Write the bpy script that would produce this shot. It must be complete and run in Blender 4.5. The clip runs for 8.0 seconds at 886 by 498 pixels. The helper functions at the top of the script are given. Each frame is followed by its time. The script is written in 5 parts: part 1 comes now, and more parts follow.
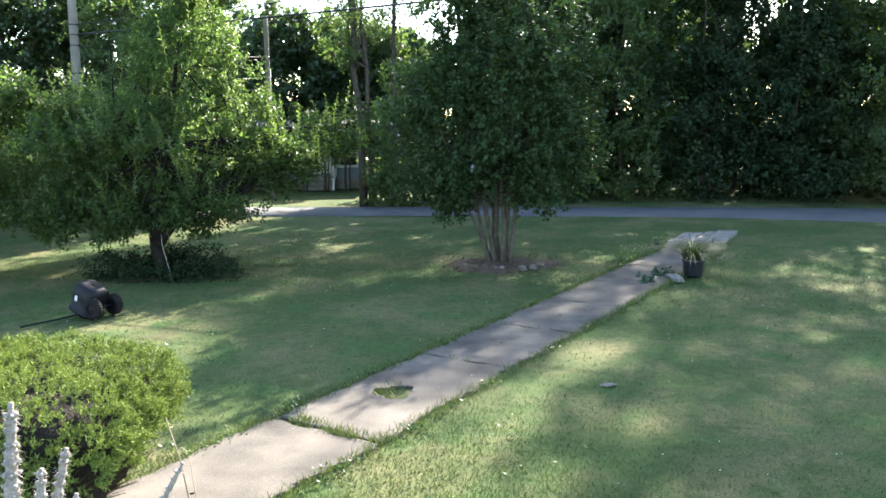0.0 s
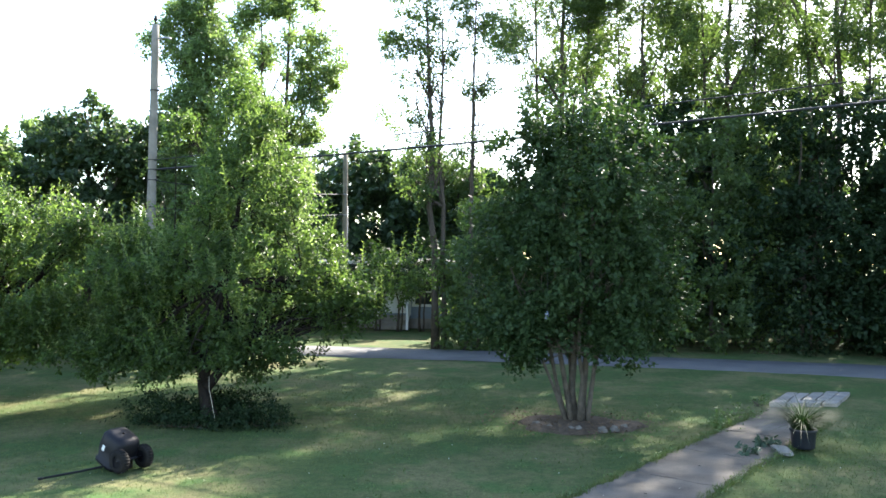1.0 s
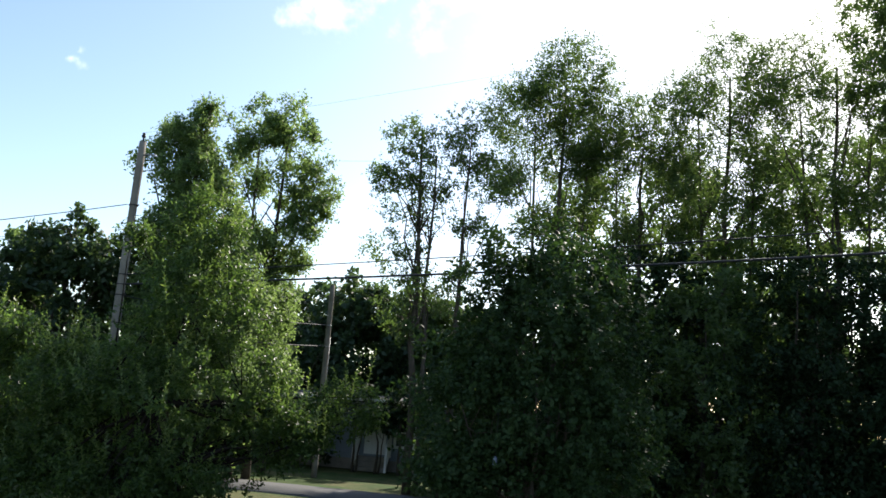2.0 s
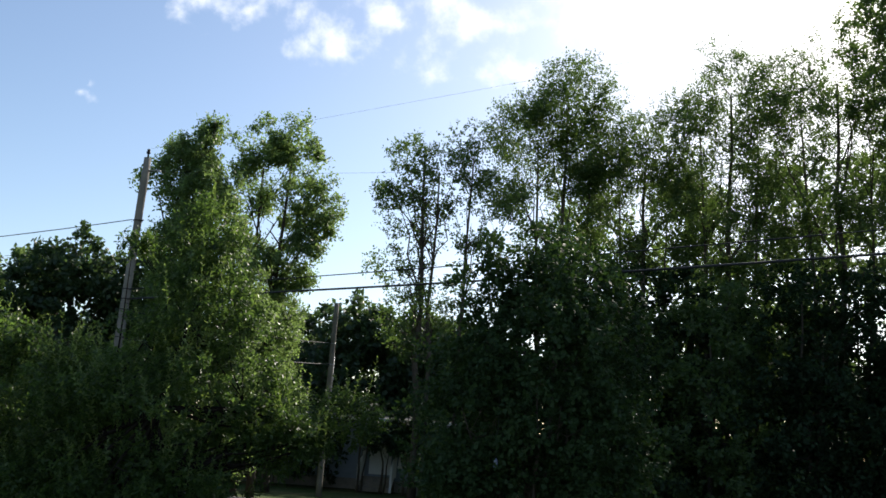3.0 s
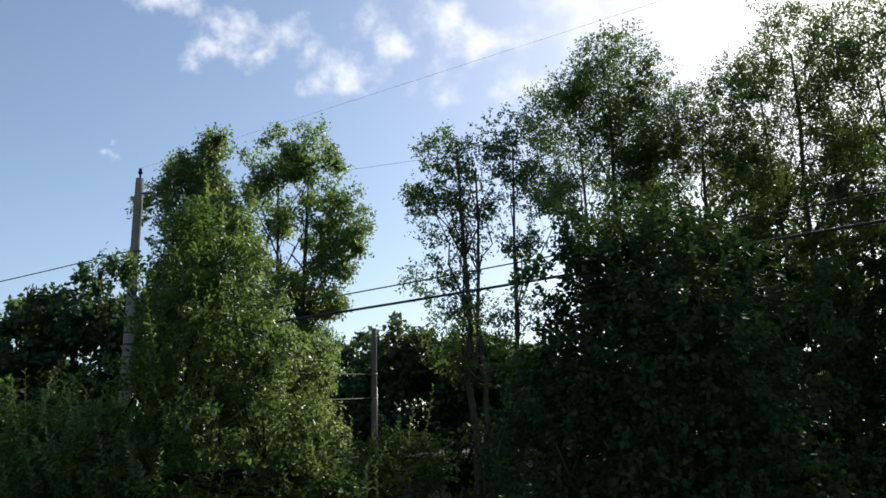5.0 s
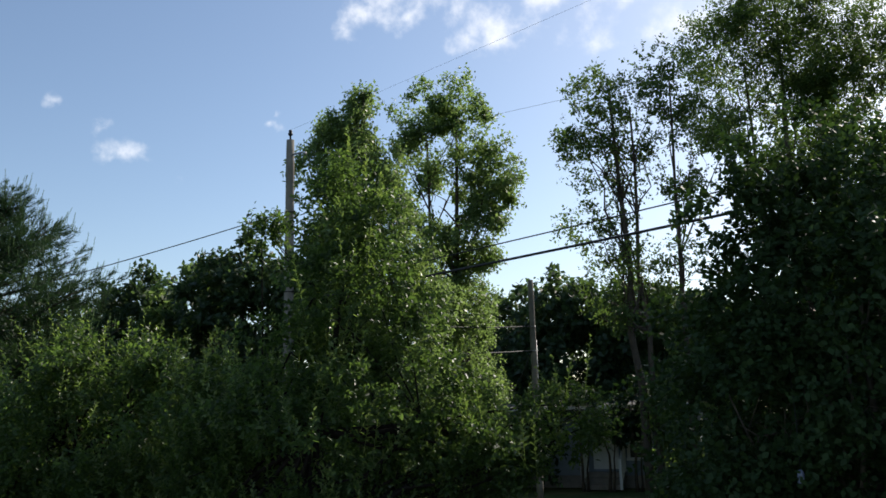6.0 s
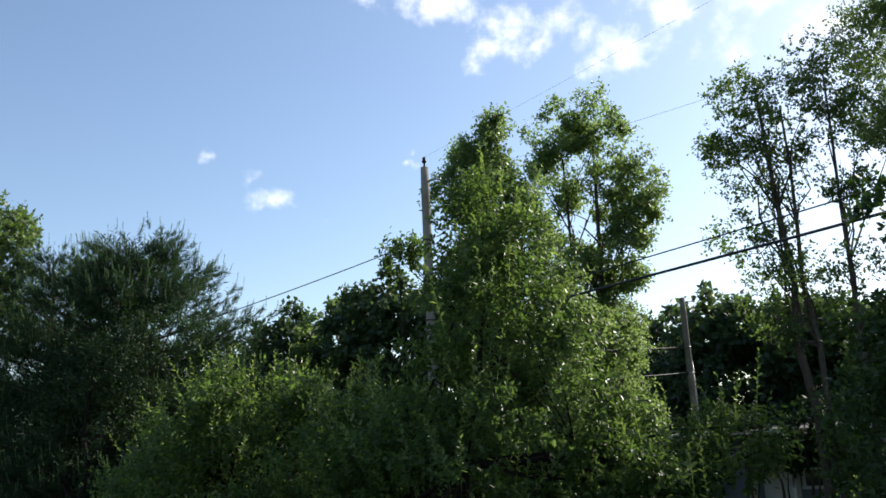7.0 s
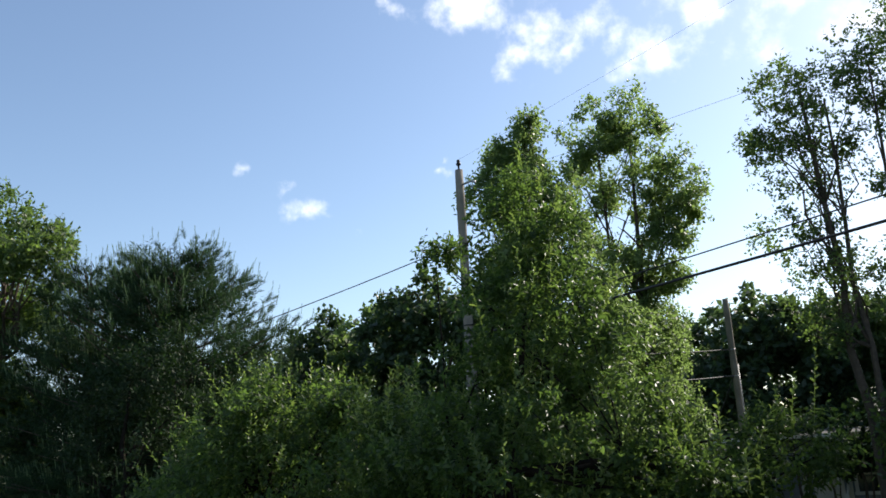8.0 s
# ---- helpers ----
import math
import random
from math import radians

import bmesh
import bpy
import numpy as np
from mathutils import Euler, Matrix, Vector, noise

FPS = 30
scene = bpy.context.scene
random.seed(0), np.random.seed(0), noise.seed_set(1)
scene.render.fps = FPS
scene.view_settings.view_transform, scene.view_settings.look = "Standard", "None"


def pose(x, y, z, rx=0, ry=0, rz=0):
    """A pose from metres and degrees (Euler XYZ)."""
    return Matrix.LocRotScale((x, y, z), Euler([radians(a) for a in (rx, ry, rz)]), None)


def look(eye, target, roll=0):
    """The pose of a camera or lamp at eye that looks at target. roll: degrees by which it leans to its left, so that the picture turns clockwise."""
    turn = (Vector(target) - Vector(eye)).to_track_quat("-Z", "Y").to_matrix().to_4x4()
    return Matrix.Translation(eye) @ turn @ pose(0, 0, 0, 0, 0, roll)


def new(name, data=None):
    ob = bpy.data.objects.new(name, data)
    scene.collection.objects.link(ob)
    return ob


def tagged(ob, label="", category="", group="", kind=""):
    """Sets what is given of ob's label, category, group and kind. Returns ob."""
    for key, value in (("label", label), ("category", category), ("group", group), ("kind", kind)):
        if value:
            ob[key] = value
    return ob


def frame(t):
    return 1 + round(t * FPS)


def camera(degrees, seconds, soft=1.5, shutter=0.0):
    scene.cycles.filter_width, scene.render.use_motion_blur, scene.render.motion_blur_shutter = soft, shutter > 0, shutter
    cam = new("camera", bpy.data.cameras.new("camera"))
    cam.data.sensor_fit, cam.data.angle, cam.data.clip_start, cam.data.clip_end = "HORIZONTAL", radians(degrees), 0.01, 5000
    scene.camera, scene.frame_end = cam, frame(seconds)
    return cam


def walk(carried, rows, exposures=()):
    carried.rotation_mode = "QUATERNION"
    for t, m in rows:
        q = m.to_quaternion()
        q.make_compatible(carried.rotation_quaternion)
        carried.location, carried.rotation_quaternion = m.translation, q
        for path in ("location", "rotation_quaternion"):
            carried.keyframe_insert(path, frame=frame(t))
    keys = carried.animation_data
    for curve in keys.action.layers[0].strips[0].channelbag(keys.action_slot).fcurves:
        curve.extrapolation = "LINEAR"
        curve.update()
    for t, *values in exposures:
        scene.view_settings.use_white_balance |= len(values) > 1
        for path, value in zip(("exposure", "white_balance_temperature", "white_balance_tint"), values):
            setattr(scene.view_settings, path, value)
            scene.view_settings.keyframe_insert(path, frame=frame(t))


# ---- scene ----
cam = camera(56.1, 8.0, soft=1.6)
# seconds, x, y, z, yaw, pitch, roll
PATH = [
    (0.0, 0.00, 0.00, 2.85, 0.00, -8.80, 0.83),
    (0.5, 0.09, 0.69, 2.79, 3.17, -3.80, -0.41),
    (1.0, 0.18, 1.35, 2.90, 5.71, 0.70, -0.42),
    (1.5, 0.74, 2.04, 2.90, 7.41, 6.85, -3.52),
    (2.8, 1.30, 2.29, 2.38, 5.47, 12.29, -4.32),
    (3.0, 1.30, 2.26, 2.35, 7.01, 12.56, -3.82),
    (3.5, 1.29, 2.34, 2.37, 8.77, 13.38, -2.68),
    (4.0, 0.83, 3.52, 2.47, 8.86, 13.91, -1.70),
    (5.3, 0.39, 5.80, 2.68, 11.83, 14.02, 2.60),
    (5.5, 0.39, 5.91, 2.66, 14.99, 12.78, 1.82),
    (6.0, 0.36, 6.17, 2.69, 21.44, 11.14, 1.56),
    (6.5, 0.24, 6.39, 2.68, 20.03, 13.57, -0.22),
    (7.0, 0.12, 6.67, 2.64, 31.58, 13.61, 2.71),
    (7.5, 0.04, 6.84, 2.64, 36.68, 10.97, 2.89),
    (8.0, -0.10, 6.92, 2.65, 34.10, 14.24, 3.20),
]
walk(cam, [(t, pose(x, y, z, 90 + pitch, roll, yaw)) for t, x, y, z, yaw, pitch, roll in PATH],
     exposures=[(0.0, 2.55), (0.6, 2.6), (1.1, 2.45), (1.5, 1.55), (1.7, 1.2), (2.8, 0.45), (3.5, 0.25), (5.5, 0.1), (6.0, 0.2), (6.5, 0.55), (8.0, 0.6)])

# ---- light ----
SUN_AZ, SUN_EL = radians(23), radians(33.5)
sun = new("sun", bpy.data.lights.new("sun", "SUN"))
sun.data.energy, sun.data.angle, sun.data.color = 5.0, radians(0.6), (1.0, 0.93, 0.82)
sun.matrix_world = look((0, 0, 60), (-math.sin(SUN_AZ) * math.cos(SUN_EL), -math.cos(SUN_AZ) * math.cos(SUN_EL), 60 - math.sin(SUN_EL)))


def link(nt, a, b):
    nt.links.new(a, b)


def math_node(nt, op, a, b=None, c=None, clamp=False):
    n = nt.nodes.new("ShaderNodeMath")
    n.operation, n.use_clamp = op, clamp
    for i, v in enumerate((a, b, c)):
        if v is None:
            continue
        if isinstance(v, (int, float)):
            n.inputs[i].default_value = v
        else:
            link(nt, v, n.inputs[i])
    return n.outputs[0]


def make_sky():
    world = bpy.data.worlds.new("sky")
    scene.world = world
    world.use_nodes = True
    nt = world.node_tree
    nt.nodes.clear()
    sky = nt.nodes.new("ShaderNodeTexSky")
    sky.sky_type, sky.sun_disc = "NISHITA", False
    sky.sun_elevation, sky.sun_rotation = SUN_EL, SUN_AZ
    sky.air_density, sky.dust_density, sky.ozone_density = 1.0, 0.8, 1.4
    way = nt.nodes.new("ShaderNodeTexCoord").outputs["Generated"]
    fluff = nt.nodes.new("ShaderNodeTexNoise")
    fluff.inputs["Scale"].default_value, fluff.inputs["Detail"].default_value = 21.0, 9.0
    fluff.inputs["Roughness"].default_value = 0.56
    link(nt, way, fluff.inputs["Vector"])
    # fair-weather clouds: azimuth to the right of ahead, height, radius, all in degrees; those at 3 and 13 paint the
    # sun's glare
    puffs_and_glare = [(-46.8, 19.9, 0.9), (-44.6, 20.2, 0.6), (-43.9, 18.8, 0.9), (-42.8, 17.5, 1.15), (-38.9, 16.5, 0.8), (-39.3, 15.4, 1.0), (-32.0, 20.2, 0.45), (-32.8, 19.4, 0.7),
             (-36.7, 30.8, 1.0), (-30.5, 30.4, 2.4), (-25.5, 28.9, 2.7), (-26.6, 26.5, 2.1), (-21.4, 28.7, 1.8), (-23.4, 27.0, 1.1),
             (-19.0, 25.6, 1.8), (-16.8, 26.4, 3.0), (-13.5, 27.2, 3.8), (-9.8, 27.8, 4.6), (-6.0, 27.6, 4.8), (-3.8, 25.4, 2.6), (3.0, 29.5, 6.5), (13.0, 31.5, 7.5),
             (60.0, 28.0, 6.0), (110.0, 24.0, 8.0), (170.0, 30.0, 9.0), (-120.0, 26.0, 8.0), (-75.0, 33.0, 5.0)]
    flat = nt.nodes.new("ShaderNodeVectorMath")
    flat.operation = "MULTIPLY"
    warp = nt.nodes.new("ShaderNodeTexNoise")
    warp.inputs["Scale"].default_value, warp.inputs["Detail"].default_value = 17.0, 5.0
    link(nt, way, warp.inputs["Vector"])
    shift = nt.nodes.new("ShaderNodeVectorMath")
    shift.operation = "MULTIPLY_ADD"
    link(nt, warp.outputs["Color"], shift.inputs[0])
    shift.inputs[1].default_value, shift.inputs[2].default_value = (0.09, 0.09, 0.06), (-0.045, -0.045, -0.03)
    bent_way = nt.nodes.new("ShaderNodeVectorMath")
    bent_way.operation = "ADD"
    link(nt, way, bent_way.inputs[0]), link(nt, shift.outputs["Vector"], bent_way.inputs[1])
    link(nt, bent_way.outputs["Vector"], flat.inputs[0])
    flat.inputs[1].default_value = (1.0, 1.0, 1.6)
    cover = None
    for az, el, r in puffs_and_glare:
        a, e = radians(az), radians(el)
        d = nt.nodes.new("ShaderNodeVectorMath")
        d.operation = "DISTANCE"
        link(nt, flat.outputs["Vector"], d.inputs[0])
        d.inputs[1].default_value = (math.sin(a) * math.cos(e), math.cos(a) * math.cos(e), 1.6 * math.sin(e))
        thick = 1.0 if r > 1.6 else 0.8
        m = math_node(nt, "MULTIPLY_ADD", d.outputs["Value"], -thick / radians(r * 1.3), thick)
        cover = m if cover is None else math_node(nt, "MAXIMUM", cover, m)
    rough = math_node(nt, "MULTIPLY_ADD", fluff.outputs["Fac"], 5.2, -2.75)
    body = math_node(nt, "ADD", math_node(nt, "MULTIPLY", cover, 1.5), rough)
    ramp = nt.nodes.new("ShaderNodeMapRange")
    ramp.interpolation_type = "SMOOTHSTEP"
    ramp.inputs["From Min"].default_value, ramp.inputs["From Max"].default_value = 0.0, 2.1
    link(nt, body, ramp.inputs["Value"])
    mix = nt.nodes.new("ShaderNodeMix")
    mix.data_type = "RGBA"
    link(nt, ramp.outputs["Result"], mix.inputs["Factor"])
    link(nt, sky.outputs["Color"], mix.inputs["A"])
    mix.inputs["B"].default_value = (7.4, 7.6, 8.1, 1)
    bg = nt.nodes.new("ShaderNodeBackground")
    bg.inputs["Strength"].default_value = 0.13
    link(nt, mix.outputs["Result"], bg.inputs["Color"])
    out = nt.nodes.new("ShaderNodeOutputWorld")
    link(nt, bg.outputs[0], out.inputs["Surface"])


make_sky()

# ---- materials ----


def material(name, col, col2=None, scale=8.0, fine=60.0, rough=0.8, metal=0.0, bump=0.3, spec=0.3, depth=0.01):
    """A surface with variation at two scales and a fine relief."""
    mat = bpy.data.materials.new(name)
    mat.use_nodes = True
    nt = mat.node_tree
    bsdf = nt.nodes["Principled BSDF"]
    bsdf.inputs["Roughness"].default_value, bsdf.inputs["Metallic"].default_value = rough, metal
    bsdf.inputs["Specular IOR Level"].default_value = spec
    co = nt.nodes.new("ShaderNodeTexCoord").outputs["Object"]
    big = nt.nodes.new("ShaderNodeTexNoise")
    big.inputs["Scale"].default_value, big.inputs["Detail"].default_value = scale, 5.0
    small = nt.nodes.new("ShaderNodeTexNoise")
    small.inputs["Scale"].default_value, small.inputs["Detail"].default_value = fine, 4.0
    link(nt, co, big.inputs["Vector"]), link(nt, co, small.inputs["Vector"])
    f = math_node(nt, "ADD", math_node(nt, "MULTIPLY", big.outputs["Fac"], 0.65), math_node(nt, "MULTIPLY", small.outputs["Fac"], 0.35))
    mr = nt.nodes.new("ShaderNodeMapRange")
    mr.inputs["From Min"].default_value, mr.inputs["From Max"].default_value = 0.34, 0.66
    link(nt, f, mr.inputs["Value"])
    mix = nt.nodes.new("ShaderNodeMix")
    mix.data_type = "RGBA"
    link(nt, mr.outputs["Result"], mix.inputs["Factor"])
    mix.inputs["A"].default_value = (*col, 1)
    mix.inputs["B"].default_value = (*(col2 or [c * 0.7 for c in col]), 1)
    link(nt, mix.outputs["Result"], bsdf.inputs["Base Color"])
    b = nt.nodes.new("ShaderNodeBump")
    b.inputs["Strength"].default_value, b.inputs["Distance"].default_value = bump, depth
    link(nt, small.outputs["Fac"], b.inputs["Height"])
    link(nt, b.outputs["Normal"], bsdf.inputs["Normal"])
    return mat


def leaf_material(name, dark, light, glow, through_share=0.42, rough=0.45, spec=0.35):
    """Leaves: each one its own tone, glossy above, letting sunlight through."""
    mat = bpy.data.materials.new(name)
    mat.use_nodes = True
    nt = mat.node_tree
    bsdf = nt.nodes["Principled BSDF"]
    bsdf.inputs["Roughness"].default_value, bsdf.inputs["Specular IOR Level"].default_value = rough, spec
    geo = nt.nodes.new("ShaderNodeNewGeometry")
    co = nt.nodes.new("ShaderNodeTexCoord").outputs["Object"]
    n = nt.nodes.new("ShaderNodeTexNoise")
    n.inputs["Scale"].default_value = 0.9
    link(nt, co, n.inputs["Vector"])
    f = math_node(nt, "ADD", math_node(nt, "MULTIPLY", geo.outputs["Random Per Island"], 0.6), math_node(nt, "MULTIPLY", n.outputs["Fac"], 0.5), clamp=True)
    mix = nt.nodes.new("ShaderNodeMix")
    mix.data_type = "RGBA"
    link(nt, f, mix.inputs["Factor"])
    mix.inputs["A"].default_value, mix.inputs["B"].default_value = (*dark, 1), (*light, 1)
    link(nt, mix.outputs["Result"], bsdf.inputs["Base Color"])
    tr = nt.nodes.new("ShaderNodeBsdfTranslucent")
    tint = nt.nodes.new("ShaderNodeMix")
    tint.data_type, tint.blend_type = "RGBA", "MULTIPLY"
    tint.inputs["Factor"].default_value = 1.0
    link(nt, mix.outputs["Result"], tint.inputs["A"])
    tint.inputs["B"].default_value = (*glow, 1)
    link(nt, tint.outputs["Result"], tr.inputs["Color"])
    sh = nt.nodes.new("ShaderNodeMixShader")
    sh.inputs[0].default_value = through_share
    link(nt, bsdf.outputs[0], sh.inputs[1]), link(nt, tr.outputs[0], sh.inputs[2])
    link(nt, sh.outputs[0], nt.nodes["Material Output"].inputs["Surface"])
    return mat


M_APPLE = leaf_material("apple leaf", (0.012, 0.024, 0.009), (0.074, 0.118, 0.039), (3.0, 3.1, 1.65), 0.46, 0.42, 0.24)
# lighter copy of the apple leaf: sun on the shoots is in the colour
M_SHOOT_LIT = leaf_material("sunlit apple shoot leaf", (0.045, 0.076, 0.025), (0.14, 0.185, 0.07), (2.4, 2.5, 1.3), 0.48, 0.36, 0.42)
M_LILAC = leaf_material("lilac leaf", (0.016, 0.034, 0.013), (0.042, 0.075, 0.026), (1.8, 1.9, 0.9), 0.3, 0.6, 0.2)
M_ASH = leaf_material("ash leaf", (0.045, 0.075, 0.031), (0.12, 0.17, 0.07), (2.9, 2.9, 1.8), 0.52)
M_MAPLE = leaf_material("maple leaf", (0.022, 0.043, 0.021), (0.06, 0.096, 0.045), (2.2, 2.2, 1.2), 0.42)
M_WOOD = leaf_material("woodland leaf", (0.03, 0.054, 0.021), (0.08, 0.122, 0.046), (2.6, 2.6, 1.3), 0.5)
# near-black leaves: the deep shade they stand in is put into the colour
M_SHADED = leaf_material("shade-dark leaf", (0.009, 0.021, 0.009), (0.024, 0.046, 0.017), (1.8, 1.9, 0.9), 0.28, 0.6, 0.2)
M_PINE = leaf_material("pine needle", (0.011, 0.028, 0.015), (0.042, 0.076, 0.038), (1.6, 1.7, 1.0), 0.28, 0.6, 0.12)
# brighter needles for the candle tips, with the sunlight painted in
M_PINE_LIT_TIP = leaf_material("sunlit pine tip needle", (0.06, 0.105, 0.055), (0.13, 0.185, 0.10), (1.6, 1.7, 1.0), 0.3, 0.6, 0.2)
M_YEW = leaf_material("yew needle", (0.03, 0.062, 0.014), (0.27, 0.335, 0.085), (1.3, 1.3, 0.7), 0.2, 0.6, 0.1)
M_GRASS = leaf_material("grass blade", (0.055, 0.083, 0.026), (0.125, 0.158, 0.058), (1.2, 1.2, 0.7), 0.25, 0.6, 0.2)
M_HOSTA = leaf_material("hosta leaf", (0.03, 0.06, 0.035), (0.07, 0.11, 0.07), (1.2, 1.3, 0.9), 0.2, 0.45, 0.4)
M_WEED = leaf_material("weed leaf", (0.05, 0.09, 0.028), (0.10, 0.16, 0.05), (1.5, 1.5, 0.8), 0.3)
M_BARK = material("grey brown bark", (0.10, 0.08, 0.06), (0.045, 0.036, 0.028), 6, 40, 0.95, bump=0.9, depth=0.03)
# bark of the fruit trees; also the painted shade inside the yew
M_BARK_AND_SHADE = material("dark apple bark and yew core shade", (0.03, 0.024, 0.02), (0.014, 0.012, 0.01), 6, 40, 0.98, bump=0.9, spec=0.1, depth=0.03)
M_LILAC_BARK = material("grey lilac bark", (0.13, 0.11, 0.085), (0.05, 0.042, 0.032), 7, 50, 0.95, bump=0.9, depth=0.02)
M_POLE = material("weathered pole wood", (0.26, 0.235, 0.20), (0.15, 0.135, 0.115), 3, 70, 0.9, bump=0.6, depth=0.01)
M_WIRE = material("black cable", (0.02, 0.02, 0.022), (0.03, 0.03, 0.03), rough=0.6, bump=0.1)
M_METAL = material("galvanised steel", (0.35, 0.36, 0.37), (0.25, 0.25, 0.26), 20, 90, 0.5, 0.7, 0.1)
M_CONCRETE = material("worn concrete", (0.175, 0.150, 0.122), (0.045, 0.04, 0.034), 1.5, 75, 0.95, bump=0.35, depth=0.006)
M_STONE = material("pale flagstone", (0.29, 0.265, 0.23), (0.16, 0.148, 0.13), 3, 40, 0.9, bump=0.5)
M_FIELD = material("grey field stone", (0.19, 0.17, 0.145), (0.09, 0.082, 0.07), 6, 40, 0.95, bump=0.6)
M_ASPHALT = material("worn asphalt", (0.11, 0.11, 0.112), (0.07, 0.07, 0.073), 0.8, 90, 0.9, bump=0.5)
M_SOIL = material("leaf litter", (0.13, 0.095, 0.068), (0.06, 0.045, 0.032), 5, 50, 1.0, bump=1.0, depth=0.03)
M_CORE = material("yew twigs", (0.12, 0.09, 0.055), (0.035, 0.029, 0.018), 9, 60, 1.0, bump=1.0, spec=0.05, depth=0.05)
M_BLACK = material("black plastic", (0.007, 0.007, 0.009), (0.012, 0.012, 0.015), 6, 80, 0.5, bump=0.1, spec=0.2)
M_RUBBER = material("tyre rubber", (0.012, 0.012, 0.012), (0.024, 0.022, 0.02), 9, 60, 0.9, bump=0.4, spec=0.1)
M_WHITE = material("white paint", (0.78, 0.78, 0.76), (0.66, 0.66, 0.64), 3, 50, 0.6, bump=0.1)
M_SIDING = material("blue grey siding", (0.22, 0.26, 0.30), (0.18, 0.21, 0.24), 2, 40, 0.7, bump=0.2)
M_ROOF = material("grey shingle", (0.09, 0.087, 0.084), (0.05, 0.048, 0.046), 3, 30, 0.95, bump=0.8)
M_STRAW = material("dry straw", (0.30, 0.235, 0.15), (0.20, 0.155, 0.10), 9, 60, 0.9)
M_LITTER = material("fallen leaf", (0.17, 0.115, 0.07), (0.085, 0.06, 0.04), 9, 60, 0.95)
M_ROPE = material("pale cord", (0.55, 0.50, 0.40), (0.42, 0.38, 0.30), 30, 90, 0.9)
M_WOOL = material("woolly flower spike", (0.42, 0.37, 0.33), (0.24, 0.21, 0.185), 45, 160, 1.0, bump=1.0, depth=0.01)
M_WOOL_LEAF = leaf_material("woolly leaf", (0.22, 0.26, 0.19), (0.34, 0.38, 0.29), (1.0, 1.05, 0.8), 0.2, 0.9, 0.1)
M_POT = material("black plastic pot", (0.012, 0.014, 0.02), (0.022, 0.025, 0.032), 5, 50, 0.4, bump=0.15, spec=0.5)
M_FEEDER = material("pale blue glass", (0.17, 0.19, 0.27), (0.11, 0.13, 0.19), 12, 60, 0.25, bump=0.1, spec=0.6)
M_CLOVER = material("white clover flower", (0.7, 0.7, 0.64), (0.6, 0.6, 0.55), 30, 90, 0.9)


def glass_material():
    mat = bpy.data.materials.new("window glass")
    mat.use_nodes = True
    b = mat.node_tree.nodes["Principled BSDF"]
    b.inputs["Base Color"].default_value = (0.03, 0.035, 0.04, 1)
    b.inputs["Roughness"].default_value = 0.05
    b.inputs["Specular IOR Level"].default_value = 0.8
    return mat


M_GLASS = glass_material()


def lawn_material():
    """Mown grass: green with paler, dry and mossy stretches."""
    mat = bpy.data.materials.new("mown lawn")
    mat.use_nodes = True
    nt = mat.node_tree
    bsdf = nt.nodes["Principled BSDF"]
    bsdf.inputs["Roughness"].default_value, bsdf.inputs["Specular IOR Level"].default_value = 0.95, 0.1
    co = nt.nodes.new("ShaderNodeTexCoord").outputs["Object"]

    def noise_of(scale, detail):
        n = nt.nodes.new("ShaderNodeTexNoise")
        n.inputs["Scale"].default_value, n.inputs["Detail"].default_value = scale, detail
        link(nt, co, n.inputs["Vector"])
        return n.outputs["Fac"]

    def blend(f, a, b):
        m = nt.nodes.new("ShaderNodeMix")
        m.data_type = "RGBA"
        link(nt, f, m.inputs["Factor"])
        for v, s in ((a, "A"), (b, "B")):
            if isinstance(v, tuple):
                m.inputs[s].default_value = (*v, 1)
            else:
                link(nt, v, m.inputs[s])
        return m.outputs["Result"]

    def span(v, lo, hi):
        m = nt.nodes.new("ShaderNodeMapRange")
        m.inputs["From Min"].default_value, m.inputs["From Max"].default_value = lo, hi
        link(nt, v, m.inputs["Value"])
        return m.outputs["Result"]

    fine = math_node(nt, "ADD", math_node(nt, "MULTIPLY", noise_of(42.0, 6.0), 0.62), math_node(nt, "MULTIPLY", noise_of(9.0, 4.0), 0.38))
    green = blend(span(fine, 0.35, 0.65), (0.036, 0.058, 0.020), (0.079, 0.110, 0.038))
    dry = blend(span(fine, 0.35, 0.65), (0.10, 0.09, 0.045), (0.20, 0.175, 0.085))
    patch = math_node(nt, "ADD", noise_of(0.55, 4.0), math_node(nt, "MULTIPLY", noise_of(3.5, 3.0), 0.35))
    col = blend(math_node(nt, "MULTIPLY", span(patch, 0.60, 0.82), 0.7), green, dry)
    moss = blend(span(noise_of(1.3, 3.0), 0.5, 0.7), col, blend(span(fine, 0.3, 0.7), (0.03, 0.065, 0.02), (0.08, 0.13, 0.04)))
    link(nt, moss, bsdf.inputs["Base Color"])
    b = nt.nodes.new("ShaderNodeBump")
    b.inputs["Strength"].default_value, b.inputs["Distance"].default_value = 0.8, 0.015
    link(nt, fine, b.inputs["Height"])
    link(nt, b.outputs["Normal"], bsdf.inputs["Normal"])
    return mat


M_LAWN = lawn_material()

# ---- mesh helpers ----
rng = np.random.default_rng(7)


